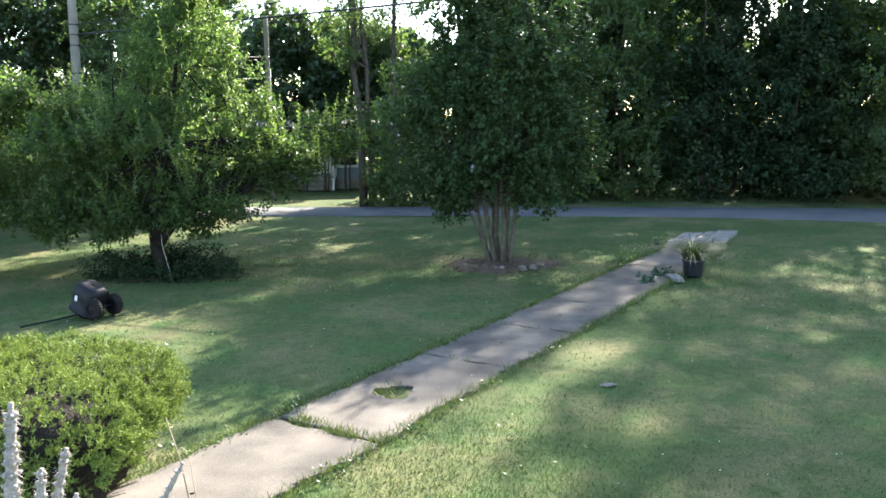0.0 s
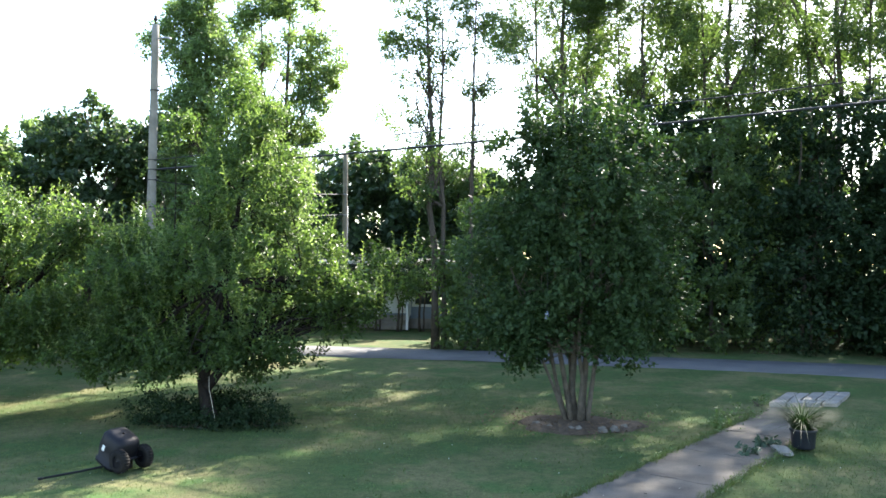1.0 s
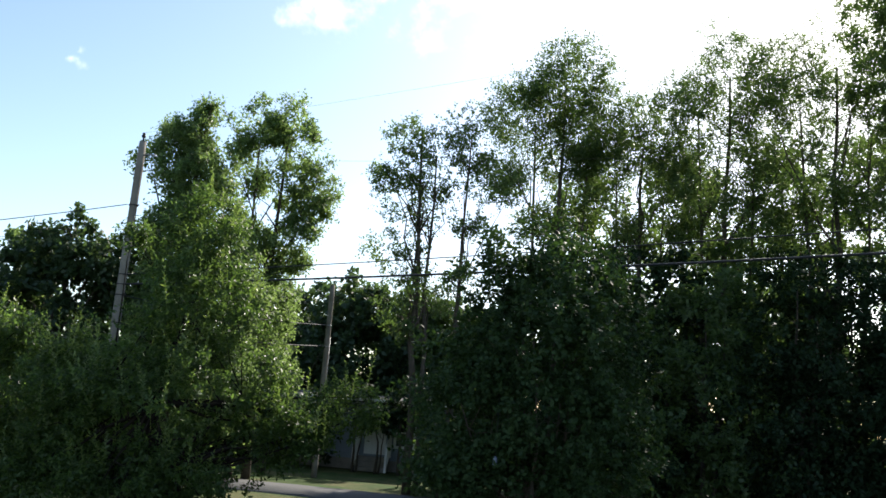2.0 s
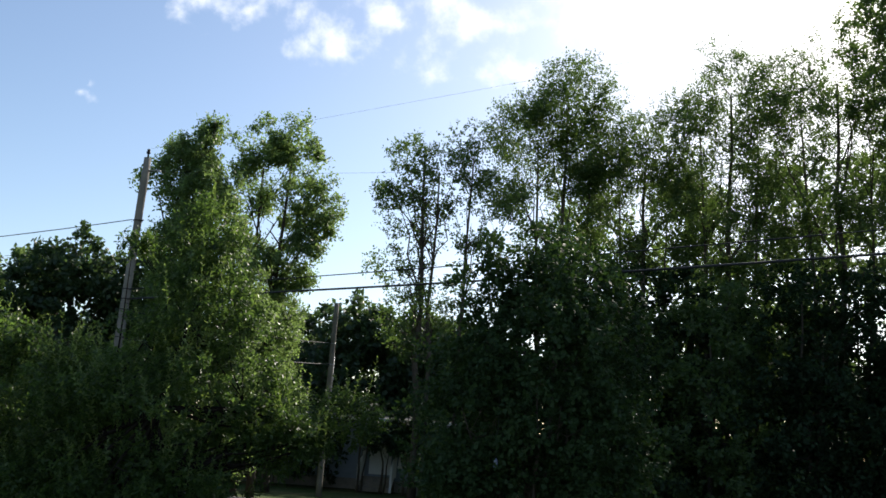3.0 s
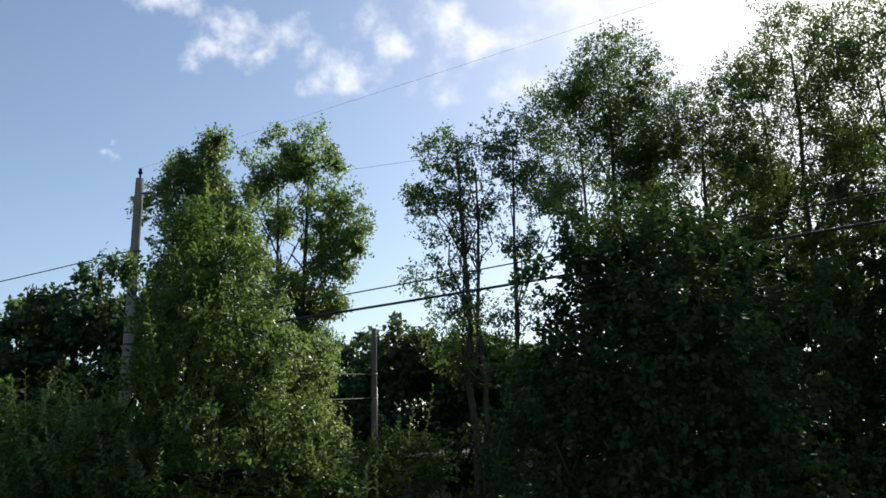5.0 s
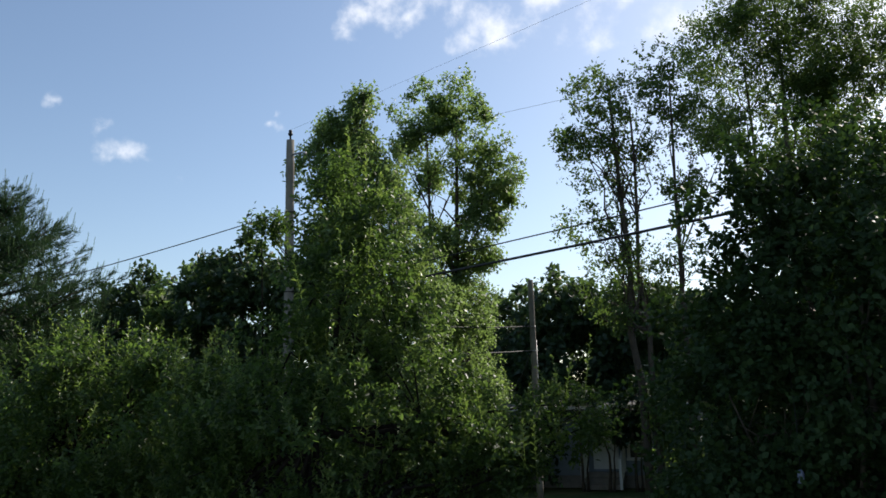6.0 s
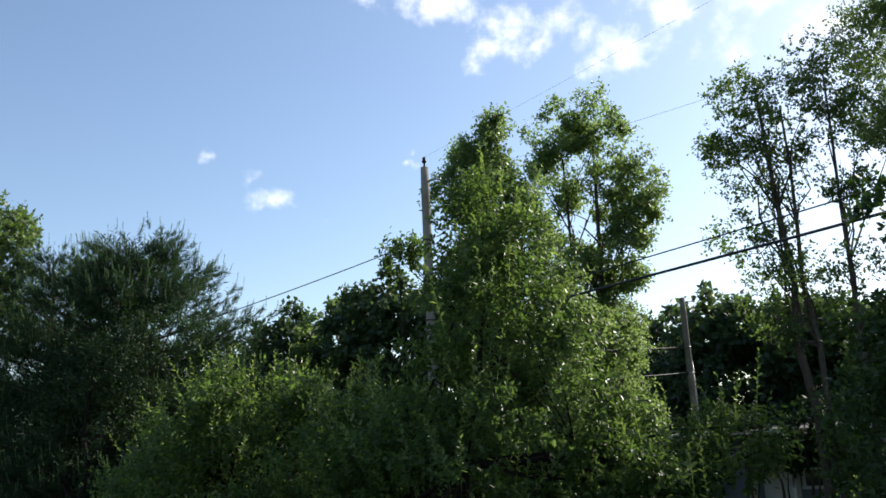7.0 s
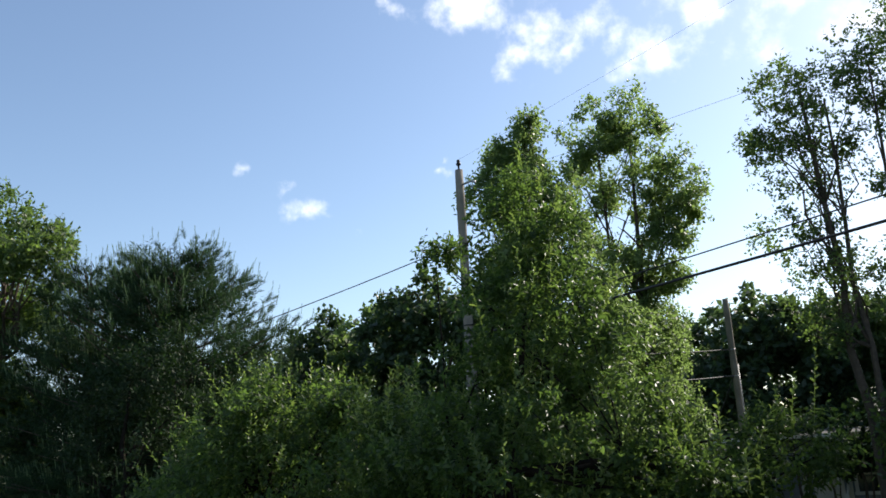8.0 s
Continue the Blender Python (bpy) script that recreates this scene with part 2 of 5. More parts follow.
class Shell:
    """Gathers vertices and faces for one mesh."""

    def __init__(self):
        self.v, self.f = [], []

    def add(self, verts, faces):
        n = len(self.v)
        self.v.extend(tuple(p) for p in verts)
        self.f.extend(tuple(i + n for i in q) for q in faces)
        return self

    def tube(self, pts, radii, sides=8, cap=True):
        pts = [Vector(p) for p in pts]
        n, k = len(self.v), len(pts)
        side = Vector((1, 0.13, 0.07))
        for i, p in enumerate(pts):
            d = (pts[min(i + 1, k - 1)] - pts[max(i - 1, 0)]).normalized()
            u = d.cross(side)
            u = u.normalized() if u.length > 1e-3 else d.orthogonal().normalized()
            w = d.cross(u)
            for j in range(sides):
                a = 2 * math.pi * j / sides
                self.v.append(tuple(p + (u * math.cos(a) + w * math.sin(a)) * radii[i]))
        for i in range(k - 1):
            for j in range(sides):
                j2 = (j + 1) % sides
                self.f.append((n + i * sides + j, n + i * sides + j2, n + (i + 1) * sides + j2, n + (i + 1) * sides + j))
        if cap:
            self.f.append(tuple(n + j for j in reversed(range(sides))))
            self.f.append(tuple(n + (k - 1) * sides + j for j in range(sides)))
        return self

    def box(self, c, size, m=None, bevel=0.0):
        bm = bmesh.new()
        bmesh.ops.create_cube(bm, size=1, matrix=Matrix.Diagonal((*size, 1)))
        if bevel:
            bmesh.ops.bevel(bm, geom=bm.edges[:], offset=bevel, segments=2, affect="EDGES", profile=0.6)
        m = Matrix.Translation(c) @ (m or Matrix())
        bm.verts.index_update()
        self.add([m @ v.co for v in bm.verts], [[v.index for v in f.verts] for f in bm.faces])
        bm.free()
        return self

    def lathe(self, profile, m=None, sides=20):
        """profile: (radius, height) from bottom to top, turned about z."""
        m = m or Matrix()
        n = len(self.v)
        for r, z in profile:
            for j in range(sides):
                a = 2 * math.pi * j / sides
                self.v.append(tuple(m @ Vector((r * math.cos(a), r * math.sin(a), z))))
        for i in range(len(profile) - 1):
            for j in range(sides):
                j2 = (j + 1) % sides
                self.f.append((n + i * sides + j, n + i * sides + j2, n + (i + 1) * sides + j2, n + (i + 1) * sides + j))
        return self


def mesh_of(name, shell, mat, smooth=True):
    me = bpy.data.meshes.new(name)
    me.from_pydata(shell.v, [], shell.f)
    me.materials.append(mat)
    if smooth:
        me.polygons.foreach_set("use_smooth", [True] * len(me.polygons))
    me.update()
    return me


def part(name, shell, mat, parent, label="", smooth=True):
    ob = new(name, mesh_of(name, shell, mat, smooth))
    ob.parent = parent
    return tagged(ob, label)


def thing(name, place, label, category, group="", kind=""):
    ob = new(name)
    ob.empty_display_size = 0.2
    ob.location = place
    return tagged(ob, label, category, group, kind)


def leaf_mesh(name, base, along, side, fold, mat, small=False):
    """Leaves from arrays: foot, vector to the tip, half-width vector, lift of the rims. Ovals folded along the midrib, plain diamonds when small, or grass blades."""
    n = len(base)
    if small == "blade":
        rows = [base - side, base + side, base + along]
        faces = np.array([[0, 1, 2]], np.int32)
    elif small:
        rows = [base, base + along * 0.42 - side, base + along, base + along * 0.42 + side]
        faces = np.array([[0, 1, 2, 3]], np.int32)
    else:
        rows = [base, base + along * 0.28 - side * 0.85 + fold, base + along * 0.66 - side * 0.8 + fold, base + along, base + along * 0.66 + side * 0.8 + fold, base + along * 0.28 + side * 0.85 + fold]
        faces = np.array([[0, 1, 2, 3], [0, 3, 4, 5]], np.int32)
    k, m, q = len(rows), len(faces), faces.shape[1]
    v = np.stack(rows, 1).astype(np.float32)
    idx = np.arange(n, dtype=np.int32)[:, None, None] * k + faces
    me = bpy.data.meshes.new(name)
    me.vertices.add(n * k)
    me.vertices.foreach_set("co", v.ravel())
    me.loops.add(n * m * q)
    me.loops.foreach_set("vertex_index", idx.ravel())
    me.polygons.add(n * m)
    me.polygons.foreach_set("loop_start", np.arange(0, n * m * q, q, dtype=np.int32))
    me.update(calc_edges=True)
    me.materials.append(mat)
    return me


def unit(a):
    return a / (np.linalg.norm(a, axis=-1, keepdims=True) + 1e-9)


def lumps(d, seed, k=9):
    """A smooth random value for each direction, about -1 to 1."""
    r = np.random.default_rng(seed)
    out = np.zeros(len(d))
    for i in range(k):
        f = 2.0 + 0.9 * i
        out += np.sin(d @ (unit(r.normal(size=3)) * f) * 1.6 + r.uniform(0, 6.3)) / (1 + 0.25 * i)
    return out / 2.2


def gaps(p, seed, size):
    """A smooth random value for each place; its low values become gaps in a crown."""
    r = np.random.default_rng(seed)
    out = np.zeros(len(p))
    for i in range(7):
        out += np.sin(p @ (unit(r.normal(size=3)) * (6.28 / size) * r.uniform(0.6, 1.7)) + r.uniform(0, 6.3))
    return out / 2.6


def foliage(name, blobs, seed, mat, density, leaf, twig=0.4, per_twig=12, thin=-0.35, gap=0.9, up=0.5, slim=0.42, align=0.45, inner=0.45, rough=0.14, tuft=9, clump=0.38, floor=0.25, small=False):
    """A crown: leafy twigs spread through lumpy masses, most of them near the outside. blobs: centre and radii."""
    r = np.random.default_rng(seed)
    P, D = [], []
    for i, (c, rad) in enumerate(blobs):
        c, rad = np.array(c, float), np.array(rad, float)
        area = 4 * math.pi * ((rad[0] * rad[1]) ** 1.6 / 3 + (rad[0] * rad[2]) ** 1.6 / 3 + (rad[1] * rad[2]) ** 1.6 / 3) ** (1 / 1.6)
        n = max(7, int(area * density / tuft))
        d = unit(r.normal(size=(n, 3)))
        shell = inner + (1 - inner) * r.uniform(0, 1, n) ** 0.5
        shell = shell * (1 + rough * lumps(d, seed + i)) - clump / rad.mean() * 0.5
        p = c + d * rad * shell[:, None]
        keep = gaps(p, seed + 50, gap) > thin + 0.2 * r.normal(size=n)
        p, d = p[keep], d[keep]
        n = len(p)
        e = unit(r.normal(size=(n, tuft, 3)) + d[:, None] * 0.7) * (clump * r.uniform(0.4, 1.25, (n, 1, 1))) * r.uniform(0.3, 1, (n, tuft, 1)) * np.array([1, 1, 0.75])
        P.append((p[:, None] + e).reshape(-1, 3))
        D.append(unit(unit(e) + np.repeat(unit(d / rad * rad.mean())[:, None], tuft, 1) * 0.6).reshape(-1, 3))
    P, D = np.concatenate(P), np.concatenate(D)
    keep = P[:, 2] > floor
    P, D = P[keep], D[keep]
    n = len(P)
    way = unit(D * 0.8 + np.array([0, 0, up * 0.6]) + r.normal(size=(n, 3)) * 0.5)
    length = twig * r.uniform(0.5, 1.5, n)
    t = np.linspace(0.1, 1.0, per_twig)
    base = P[:, None] + way[:, None] * (length[:, None] * t)[..., None]
    base = base + r.normal(size=base.shape) * leaf * 0.3
    # leaves in a spiral round the twig, their blades turned to the light
    e1 = unit(np.cross(way, np.array([0.31, 0.9, 0.17])))
    e2 = np.cross(way, e1)
    turn = np.arange(per_twig) * 2.4 + r.uniform(0, 6.3, (n, 1))
    out = e1[:, None] * np.cos(turn)[..., None] + e2[:, None] * np.sin(turn)[..., None]
    along = unit(out * 0.75 + way[:, None] * align + r.normal(size=base.shape) * 0.3 + np.array([0, 0, -0.12]))
    face = D[:, None] * 0.6 + np.array([0, 0, 0.8]) + r.normal(size=base.shape) * 0.62
    size = leaf * r.uniform(0.65, 1.3, base.shape[:2])[..., None]
    side = unit(np.cross(along, face))
    lift = np.cross(side, along)
    along, side, fold = along * size, side * size * slim * 0.5, lift * size * 0.1
    return leaf_mesh(name, base.reshape(-1, 3), along.reshape(-1, 3), side.reshape(-1, 3), fold.reshape(-1, 3), mat, small)


def shoot_leaves(blobs, seed, mat, density, leaf, gap, slim, out_by=0.45, up_by=0.9):
    """Long upright shoots standing out of a crown in groups, their leaves in a spiral."""
    r = np.random.default_rng(seed + 5)
    S, SD = [], []
    for i, (c, rad) in enumerate(blobs):
        c, rad = np.array(c, float), np.array(rad, float)
        n = int(4 * math.pi * (rad.prod() ** (2 / 3)) * density)
        d = unit(r.normal(size=(n, 3)) + np.array([0, 0, 0.4]))
        q = c + d * rad * (0.80 + 0.18 * lumps(d, seed + i) + 0.06 * r.normal(size=n))[:, None]
        keep = (gaps(q, seed + 50, gap) > 0.12 + 0.15 * r.normal(size=n)) & (q[:, 2] > 1.0)
        S.append(q[keep]), SD.append(d[keep])
    q, d = np.concatenate(S), np.concatenate(SD)
    n, k = len(q), 18
    way = unit(d * out_by + np.array([0, 0, up_by]) + r.normal(size=(n, 3)) * 0.22)
    t = np.linspace(0, 1, k)
    reach = r.uniform(0.3, 0.85, n)
    foot = q[:, None] + way[:, None] * (reach[:, None] * t)[..., None]
    e1 = unit(np.cross(way, np.array([0.3, 0.9, 0.1])))
    e2 = np.cross(way, e1)
    turn = np.arange(k) * 2.4 + r.uniform(0, 6.3, (n, 1))
    out = e1[:, None] * np.cos(turn)[..., None] + e2[:, None] * np.sin(turn)[..., None]
    tip = unit(out + way[:, None] * (0.35 + 0.9 * t)[None, :, None] + r.normal(size=foot.shape) * 0.2)
    size = leaf * (1.15 - 0.5 * t)[None, :, None] * r.uniform(0.8, 1.2, foot.shape[:2])[..., None]
    wide = unit(np.cross(tip, way[:, None] + r.normal(size=foot.shape) * 0.3))
    rise = np.cross(wide, tip)
    base = np.concatenate([foot.reshape(-1, 3), q - way * 0.3])
    along = np.concatenate([(tip * size).reshape(-1, 3), way * (reach + 0.3)[:, None]])
    side = np.concatenate([(wide * size * slim * 0.5).reshape(-1, 3), e1 * 0.005])
    fold = np.concatenate([(rise * size * 0.12).reshape(-1, 3), np.zeros((n, 3))])
    return leaf_mesh("lit_growth", base, along, side, fold, mat)


def bent(a, b, k, wander, r):
    """A wandering line from a to b."""
    a, b = Vector(a), Vector(b)
    pts = []
    for i in range(k + 1):
        t = i / k
        w = math.sin(math.pi * t) * wander
        pts.append(a.lerp(b, t) + Vector(r.normal(size=3)) * w * 0.5)
    return pts


def tree(name, base, trunks, blobs, leaves, bark, label, group="", seed=1, limbs=4, category="tree", shoots=None):
    """trunks: top point, foot radius, offset of the foot. leaves: keyword values for foliage()."""
    r = np.random.default_rng(seed + 900)
    top = thing(name, base, label, category, group)
    b = Vector(base)
    off = np.array(base)
    local = [((np.array(c) - off), rad) for c, rad in blobs]
    tips = []
    for head, radius, foot in trunks:
        s = Shell()
        head = Vector(head) - b
        pts = bent(Vector((*foot, -0.15)[:3]), head, 7, radius * 1.3, r)
        radii = [radius * (1.0 - 0.75 * i / 7) * (1.25 if i == 0 else 1) for i in range(8)]
        s.tube(pts, radii, 9)
        part("trunk", s, bark, top)
        tips.append((pts, radii))
    for i, (c, rad) in enumerate(local):
        for j in range(limbs):
            s = Shell()
            pts, radii = tips[(i + j) % len(tips)]
            d = unit(r.normal(size=3))
            end = Vector(c + d * np.array(rad) * r.uniform(0.25, 0.8))
            low = [k for k in range(1, 8) if pts[k].z + 0.6 * (pts[k].xy - end.xy).length < end.z] or [3]
            k = max(3, low[-1] - int(r.integers(0, 2)))
            q = bent(pts[k], end, 5, 0.22 * min(rad), r)
            q0 = min(radii[k] * 0.6, 0.09)
            s.tube(q, [q0 * (1 - 0.85 * t / 5) for t in range(6)], 6)
            for t in (2, 3, 4):
                e = q[t] + Vector(unit(r.normal(size=3)) * np.array(rad) * 0.45)
                s.tube(bent(q[t], e, 3, 0.1, r), [q0 * 0.4, q0 * 0.3, q0 * 0.2, 0.004], 5)
            part("limb", s, bark, top)
    ob = new("crown", foliage("crown", local, seed, **leaves))
    ob.parent = top
    # shoots take a brighter leaf colour that paints the sun on them
    if shoots:
        ob = new("lit_growth", shoot_leaves(local, seed, **shoots))
        ob.parent = top
        tagged(ob, "upright shoots standing out of the crown, coloured as sunlit")
    return top


# ---- ground, road, walk ----
def ground():
    s = Shell()
    xs = sorted(set([-900, -400, -200, -120, -80] + [-60 + 2.5 * i for i in range(49)] + [80, 120, 200, 400, 900]))
    ys = sorted(set([-900, -400, -150, -60, -30] + [-15 + 2.5 * i for i in range(31)] + [75, 100, 150, 300, 900]))
    for y in ys:
        for x in xs:
            near = max(0.0, 1 - max(abs(x), abs(y - 20)) / 60)
            z = 0.05 * near * noise.noise(Vector((x * 0.13, y * 0.13, 0.3)))
            s.v.append((x, y, z - 0.03))
    w = len(xs)
    for j in range(len(ys) - 1):
        for i in range(w - 1):
            s.f.append((j * w + i, j * w + i + 1, (j + 1) * w + i + 1, (j + 1) * w + i))
    ob = new("ground", mesh_of("ground", s, M_LAWN))
    return tagged(ob, "mown green lawn with dry brown patches and clover", "lawn", kind="structure")


ground()

ROAD = [(-120, 33, 1.3), (-60, 30, 1.3), (-25, 27.9, 1.15), (-6, 26.8, 1.05), (0, 26.25, 1.0), (4, 25.5, 1.0), (8.8, 24.6, 1.15), (12.6, 23.4, 1.45), (20, 20.4, 1.9), (34, 12, 2.4), (60, -8, 2.5), (120, -60, 2.5)]


def road():
    s = Shell()
    fine = []
    for (x0, y0, h0), (x1, y1, h1) in zip(ROAD, ROAD[1:]):
        for i in range(8):
            t = i / 8
            fine.append((x0 + (x1 - x0) * t, y0 + (y1 - y0) * t, h0 + (h1 - h0) * t))
    for i, (x, y, h) in enumerate(fine):
        dx, dy = fine[min(i + 1, len(fine) - 1)][0] - fine[max(i - 1, 0)][0], fine[min(i + 1, len(fine) - 1)][1] - fine[max(i - 1, 0)][1]
        k = math.hypot(dx, dy)
        nx, ny = -dy / k, dx / k
        for q in (-1.06, -1, 0, 1, 1.06):
            wob = 0.06 * math.sin(i * 2.3 + q * 4)
            s.v.append((x + nx * (h * q + wob), y + ny * (h * q + wob), (0.035, 0.05, 0.065, 0.05, 0.035)[int((q + 1.06) / 0.53)] - (0.06 if abs(q) > 1 else 0)))
    for i in range(len(fine) - 1):
        for j in range(4):
            a = i * 5 + j
            s.f.append((a, a + 5, a + 6, a + 1))
    return tagged(new("road", mesh_of("road", s, M_ASPHALT)), "narrow worn grey asphalt lane along the woods", "road", kind="structure")


road()

# ---- trees of the garden ----
tree("apple_tree", (-5.18, 15.3, 0),
     [((-6.4, 16.4, 2.8), 0.14, (0, 0)), ((-3.9, 16.2, 2.7), 0.085, (-0.2, 0.12, 0.62)), ((-5.0, 16.3, 4.6), 0.09, (-0.24, 0.12, 0.72))],
     [((-5.38, 16.5, 2.4), (2.15, 2.1, 1.35)), ((-7.0, 16.2, 1.45), (1.0, 1.1, 0.55)), ((-5.3, 15.8, 1.35), (1.9, 0.9, 0.42)), ((-4.85, 16.3, 4.1), (1.08, 1.3, 1.3)), ((-5.0, 16.3, 5.4), (0.62, 0.85, 0.9)),
      ((-3.1, 16.7, 2.3), (0.95, 1.0, 0.5)), ((-7.0, 16.4, 2.6), (1.05, 1.5, 0.85)), ((-6.2, 16.1, 5.3), (0.07, 0.12, 0.36)),
      ((-6.2, 15.3, 1.12), (0.85, 0.55, 0.3)), ((-4.5, 15.4, 1.12), (0.9, 0.5, 0.28)), ((-7.5, 15.6, 1.15), (0.9, 0.8, 0.32)), ((-5.3, 15.0, 1.2), (0.7, 0.3, 0.22)), ((-3.2, 16.5, 1.95), (0.8, 0.8, 0.4)), ((-2.35, 17.9, 2.5), (0.5, 0.5, 0.5)), ((-3.2, 17.5, 2.15), (0.6, 0.5, 0.35))],
     dict(mat=M_APPLE, density=76, leaf=0.078, twig=0.22, per_twig=11, thin=-0.2, gap=0.7, up=0.7, slim=0.52, tuft=10, clump=0.26, inner=0.4, rough=0.26, floor=0.6), M_BARK_AND_SHADE,
     "spreading apple tree with sunlit green leaves over a dark short trunk", seed=11, limbs=5, shoots=dict(mat=M_SHOOT_LIT, density=6, leaf=0.09, gap=0.7, slim=0.52))

tree("apple_tree", (-11.0, 17.2, 0),
     [((-10.4, 16.6, 3.2), 0.16, (0, 0))],
     [((-9.7, 16.5, 2.4), (1.75, 2.0, 1.4)), ((-10.4, 16.2, 1.8), (1.0, 1.7, 1.1)), ((-9.6, 16.3, 3.3), (0.8, 0.9, 0.6)), ((-8.3, 16.4, 3.3), (0.3, 0.5, 0.6)), ((-8.4, 16.3, 1.5), (1.1, 1.3, 0.6)), ((-10.0, 16.2, 1.4), (1.5, 1.5, 0.6))],
     dict(mat=M_APPLE, density=92, leaf=0.078, twig=0.24, per_twig=11, thin=-0.2, gap=0.7, up=0.9, slim=0.52, tuft=10, clump=0.26, inner=0.4, rough=0.26, floor=0.65, small=True), M_BARK_AND_SHADE,
     "low spreading apple tree with upright shoots coloured as sunlit", seed=17, limbs=5, shoots=dict(mat=M_SHOOT_LIT, density=6, leaf=0.09, gap=0.7, slim=0.5))

tree("lilac_tree", (1.12, 16.35, 0),
     [((0.1, 16.4, 3.0), 0.045, (-0.132, 0.012)), ((0.35, 16.1, 3.8), 0.055, (-0.0935, -0.048)), ((0.8, 16.5, 4.4), 0.075, (-0.033, 0.036)),
      ((1.35, 16.3, 3.9), 0.07, (0.0495, -0.03)), ((1.7, 16.5, 3.2), 0.05, (0.121, 0.03)), ((0.7, 17.0, 4.0), 0.05, (0, 0.072)), ((-0.1, 15.9, 2.8), 0.035, (-0.154, -0.036)),
      ((1.5, 16.0, 3.0), 0.045, (0.143, -0.06)), ((1.1, 15.8, 3.2), 0.05, (0.022, -0.078))],
     [((0.9, 16.4, 3.4), (1.95, 1.8, 2.1)), ((2.0, 16.4, 2.8), (1.05, 1.2, 1.55)), ((0.1, 16.5, 2.55), (1.05, 1.2, 1.5)), ((1.2, 16.5, 5.0), (1.3, 1.3, 1.1)), ((0.1, 16.2, 1.75), (0.8, 0.9, 0.65)), ((1.95, 16.3, 1.75), (0.8, 0.9, 0.65))],
     dict(mat=M_LILAC, density=62, leaf=0.08, twig=0.2, per_twig=11, thin=-0.5, gap=0.9, up=0.3, slim=0.75, tuft=10, clump=0.32, rough=0.3, floor=0.85, small=True), M_LILAC_BARK,
     "dark shady lilac with many bare stems rising from mulch", seed=23, limbs=4)

# ---- trees along the road ----
tree("young_ash_tree", (-9.3, 25.2, 0), [((-9.25, 25, 10.4), 0.16, (0, 0))],
     [((-9.15, 25, 10.8), (0.3, 0.4, 0.7)), ((-9.4, 25, 10.0), (0.6, 0.7, 0.8)), ((-10.4, 25, 9.2), (0.8, 0.8, 0.8)), ((-9.95, 25, 10.1), (0.6, 0.6, 0.6)), ((-9.2, 25, 8.9), (1.0, 1.1, 1.1)), ((-9.9, 25.2, 7.2), (0.85, 1.0, 1.2)), ((-9.7, 25.2, 4.9), (1.2, 1.2, 1.7)), ((-8.8, 25, 7.5), (1.3, 1.4, 1.6)), ((-8.2, 25, 5.2), (1.6, 1.7, 2.0)), ((-8.1, 25.2, 2.6), (1.8, 1.9, 1.8))],
     dict(mat=M_ASH, density=70, leaf=0.11, twig=0.24, per_twig=9, thin=-0.3, gap=0.9, up=0.4, slim=0.55, tuft=12, clump=0.34, rough=0.28, small=True), M_BARK,
     "tall narrow light green tree beside the utility pole", seed=31)

AIRY = dict(mat=M_ASH, density=54, leaf=0.11, twig=0.24, per_twig=9, thin=-0.3, gap=0.85, up=0.15, slim=0.6, tuft=14, clump=0.34, rough=0.25, inner=0.3, small=True)
tree("twin_stem_tree", (-8.2, 29, 0), [((-7.9, 29, 11.6), 0.13, (0.1, 0)), ((-8.9, 29, 11.0), 0.10, (-0.5, 0.1))],
     [((-8.9, 29, 11.9), (1.05, 1.2, 0.85)), ((-7.9, 29, 11.9), (1.0, 1.1, 0.95)), ((-7.2, 29, 10.4), (1.0, 1.0, 0.8)), ((-6.8, 29, 9.3), (0.95, 1.0, 0.95)), ((-7.0, 29, 8.2), (0.75, 0.9, 0.6)), ((-7.6, 29, 9.3), (0.75, 0.9, 0.5)), ((-9.7, 29, 11.0), (0.6, 0.8, 0.6)), ((-8.9, 29, 9.8), (0.6, 0.7, 0.6)),
      ((-8.7, 29, 7.7), (1.1, 1.0, 0.9)), ((-7.5, 29, 7.2), (1.0, 0.9, 0.7)), ((-8.6, 29, 5.6), (1.3, 1.4, 1.5)), ((-8.6, 29, 3.0), (2.0, 1.7, 2.0))],
     AIRY, M_BARK, "slender airy tree with two dark stems and open crown", seed=37, limbs=3)

tree("roundish_tree", (-8.4, 31.4, 0), [((-8.4, 31.4, 5.4), 0.14, (0, 0))],
     [((-8.9, 31.4, 5.8), (1.1, 1.2, 1.8)), ((-9.0, 31.4, 3.2), (1.4, 1.6, 2.2))],
     dict(mat=M_ASH, density=64, leaf=0.11, twig=0.3, per_twig=9, thin=-0.6, up=0.3, slim=0.55, small=True), M_BARK,
     "small rounded green tree at the lane", seed=41)

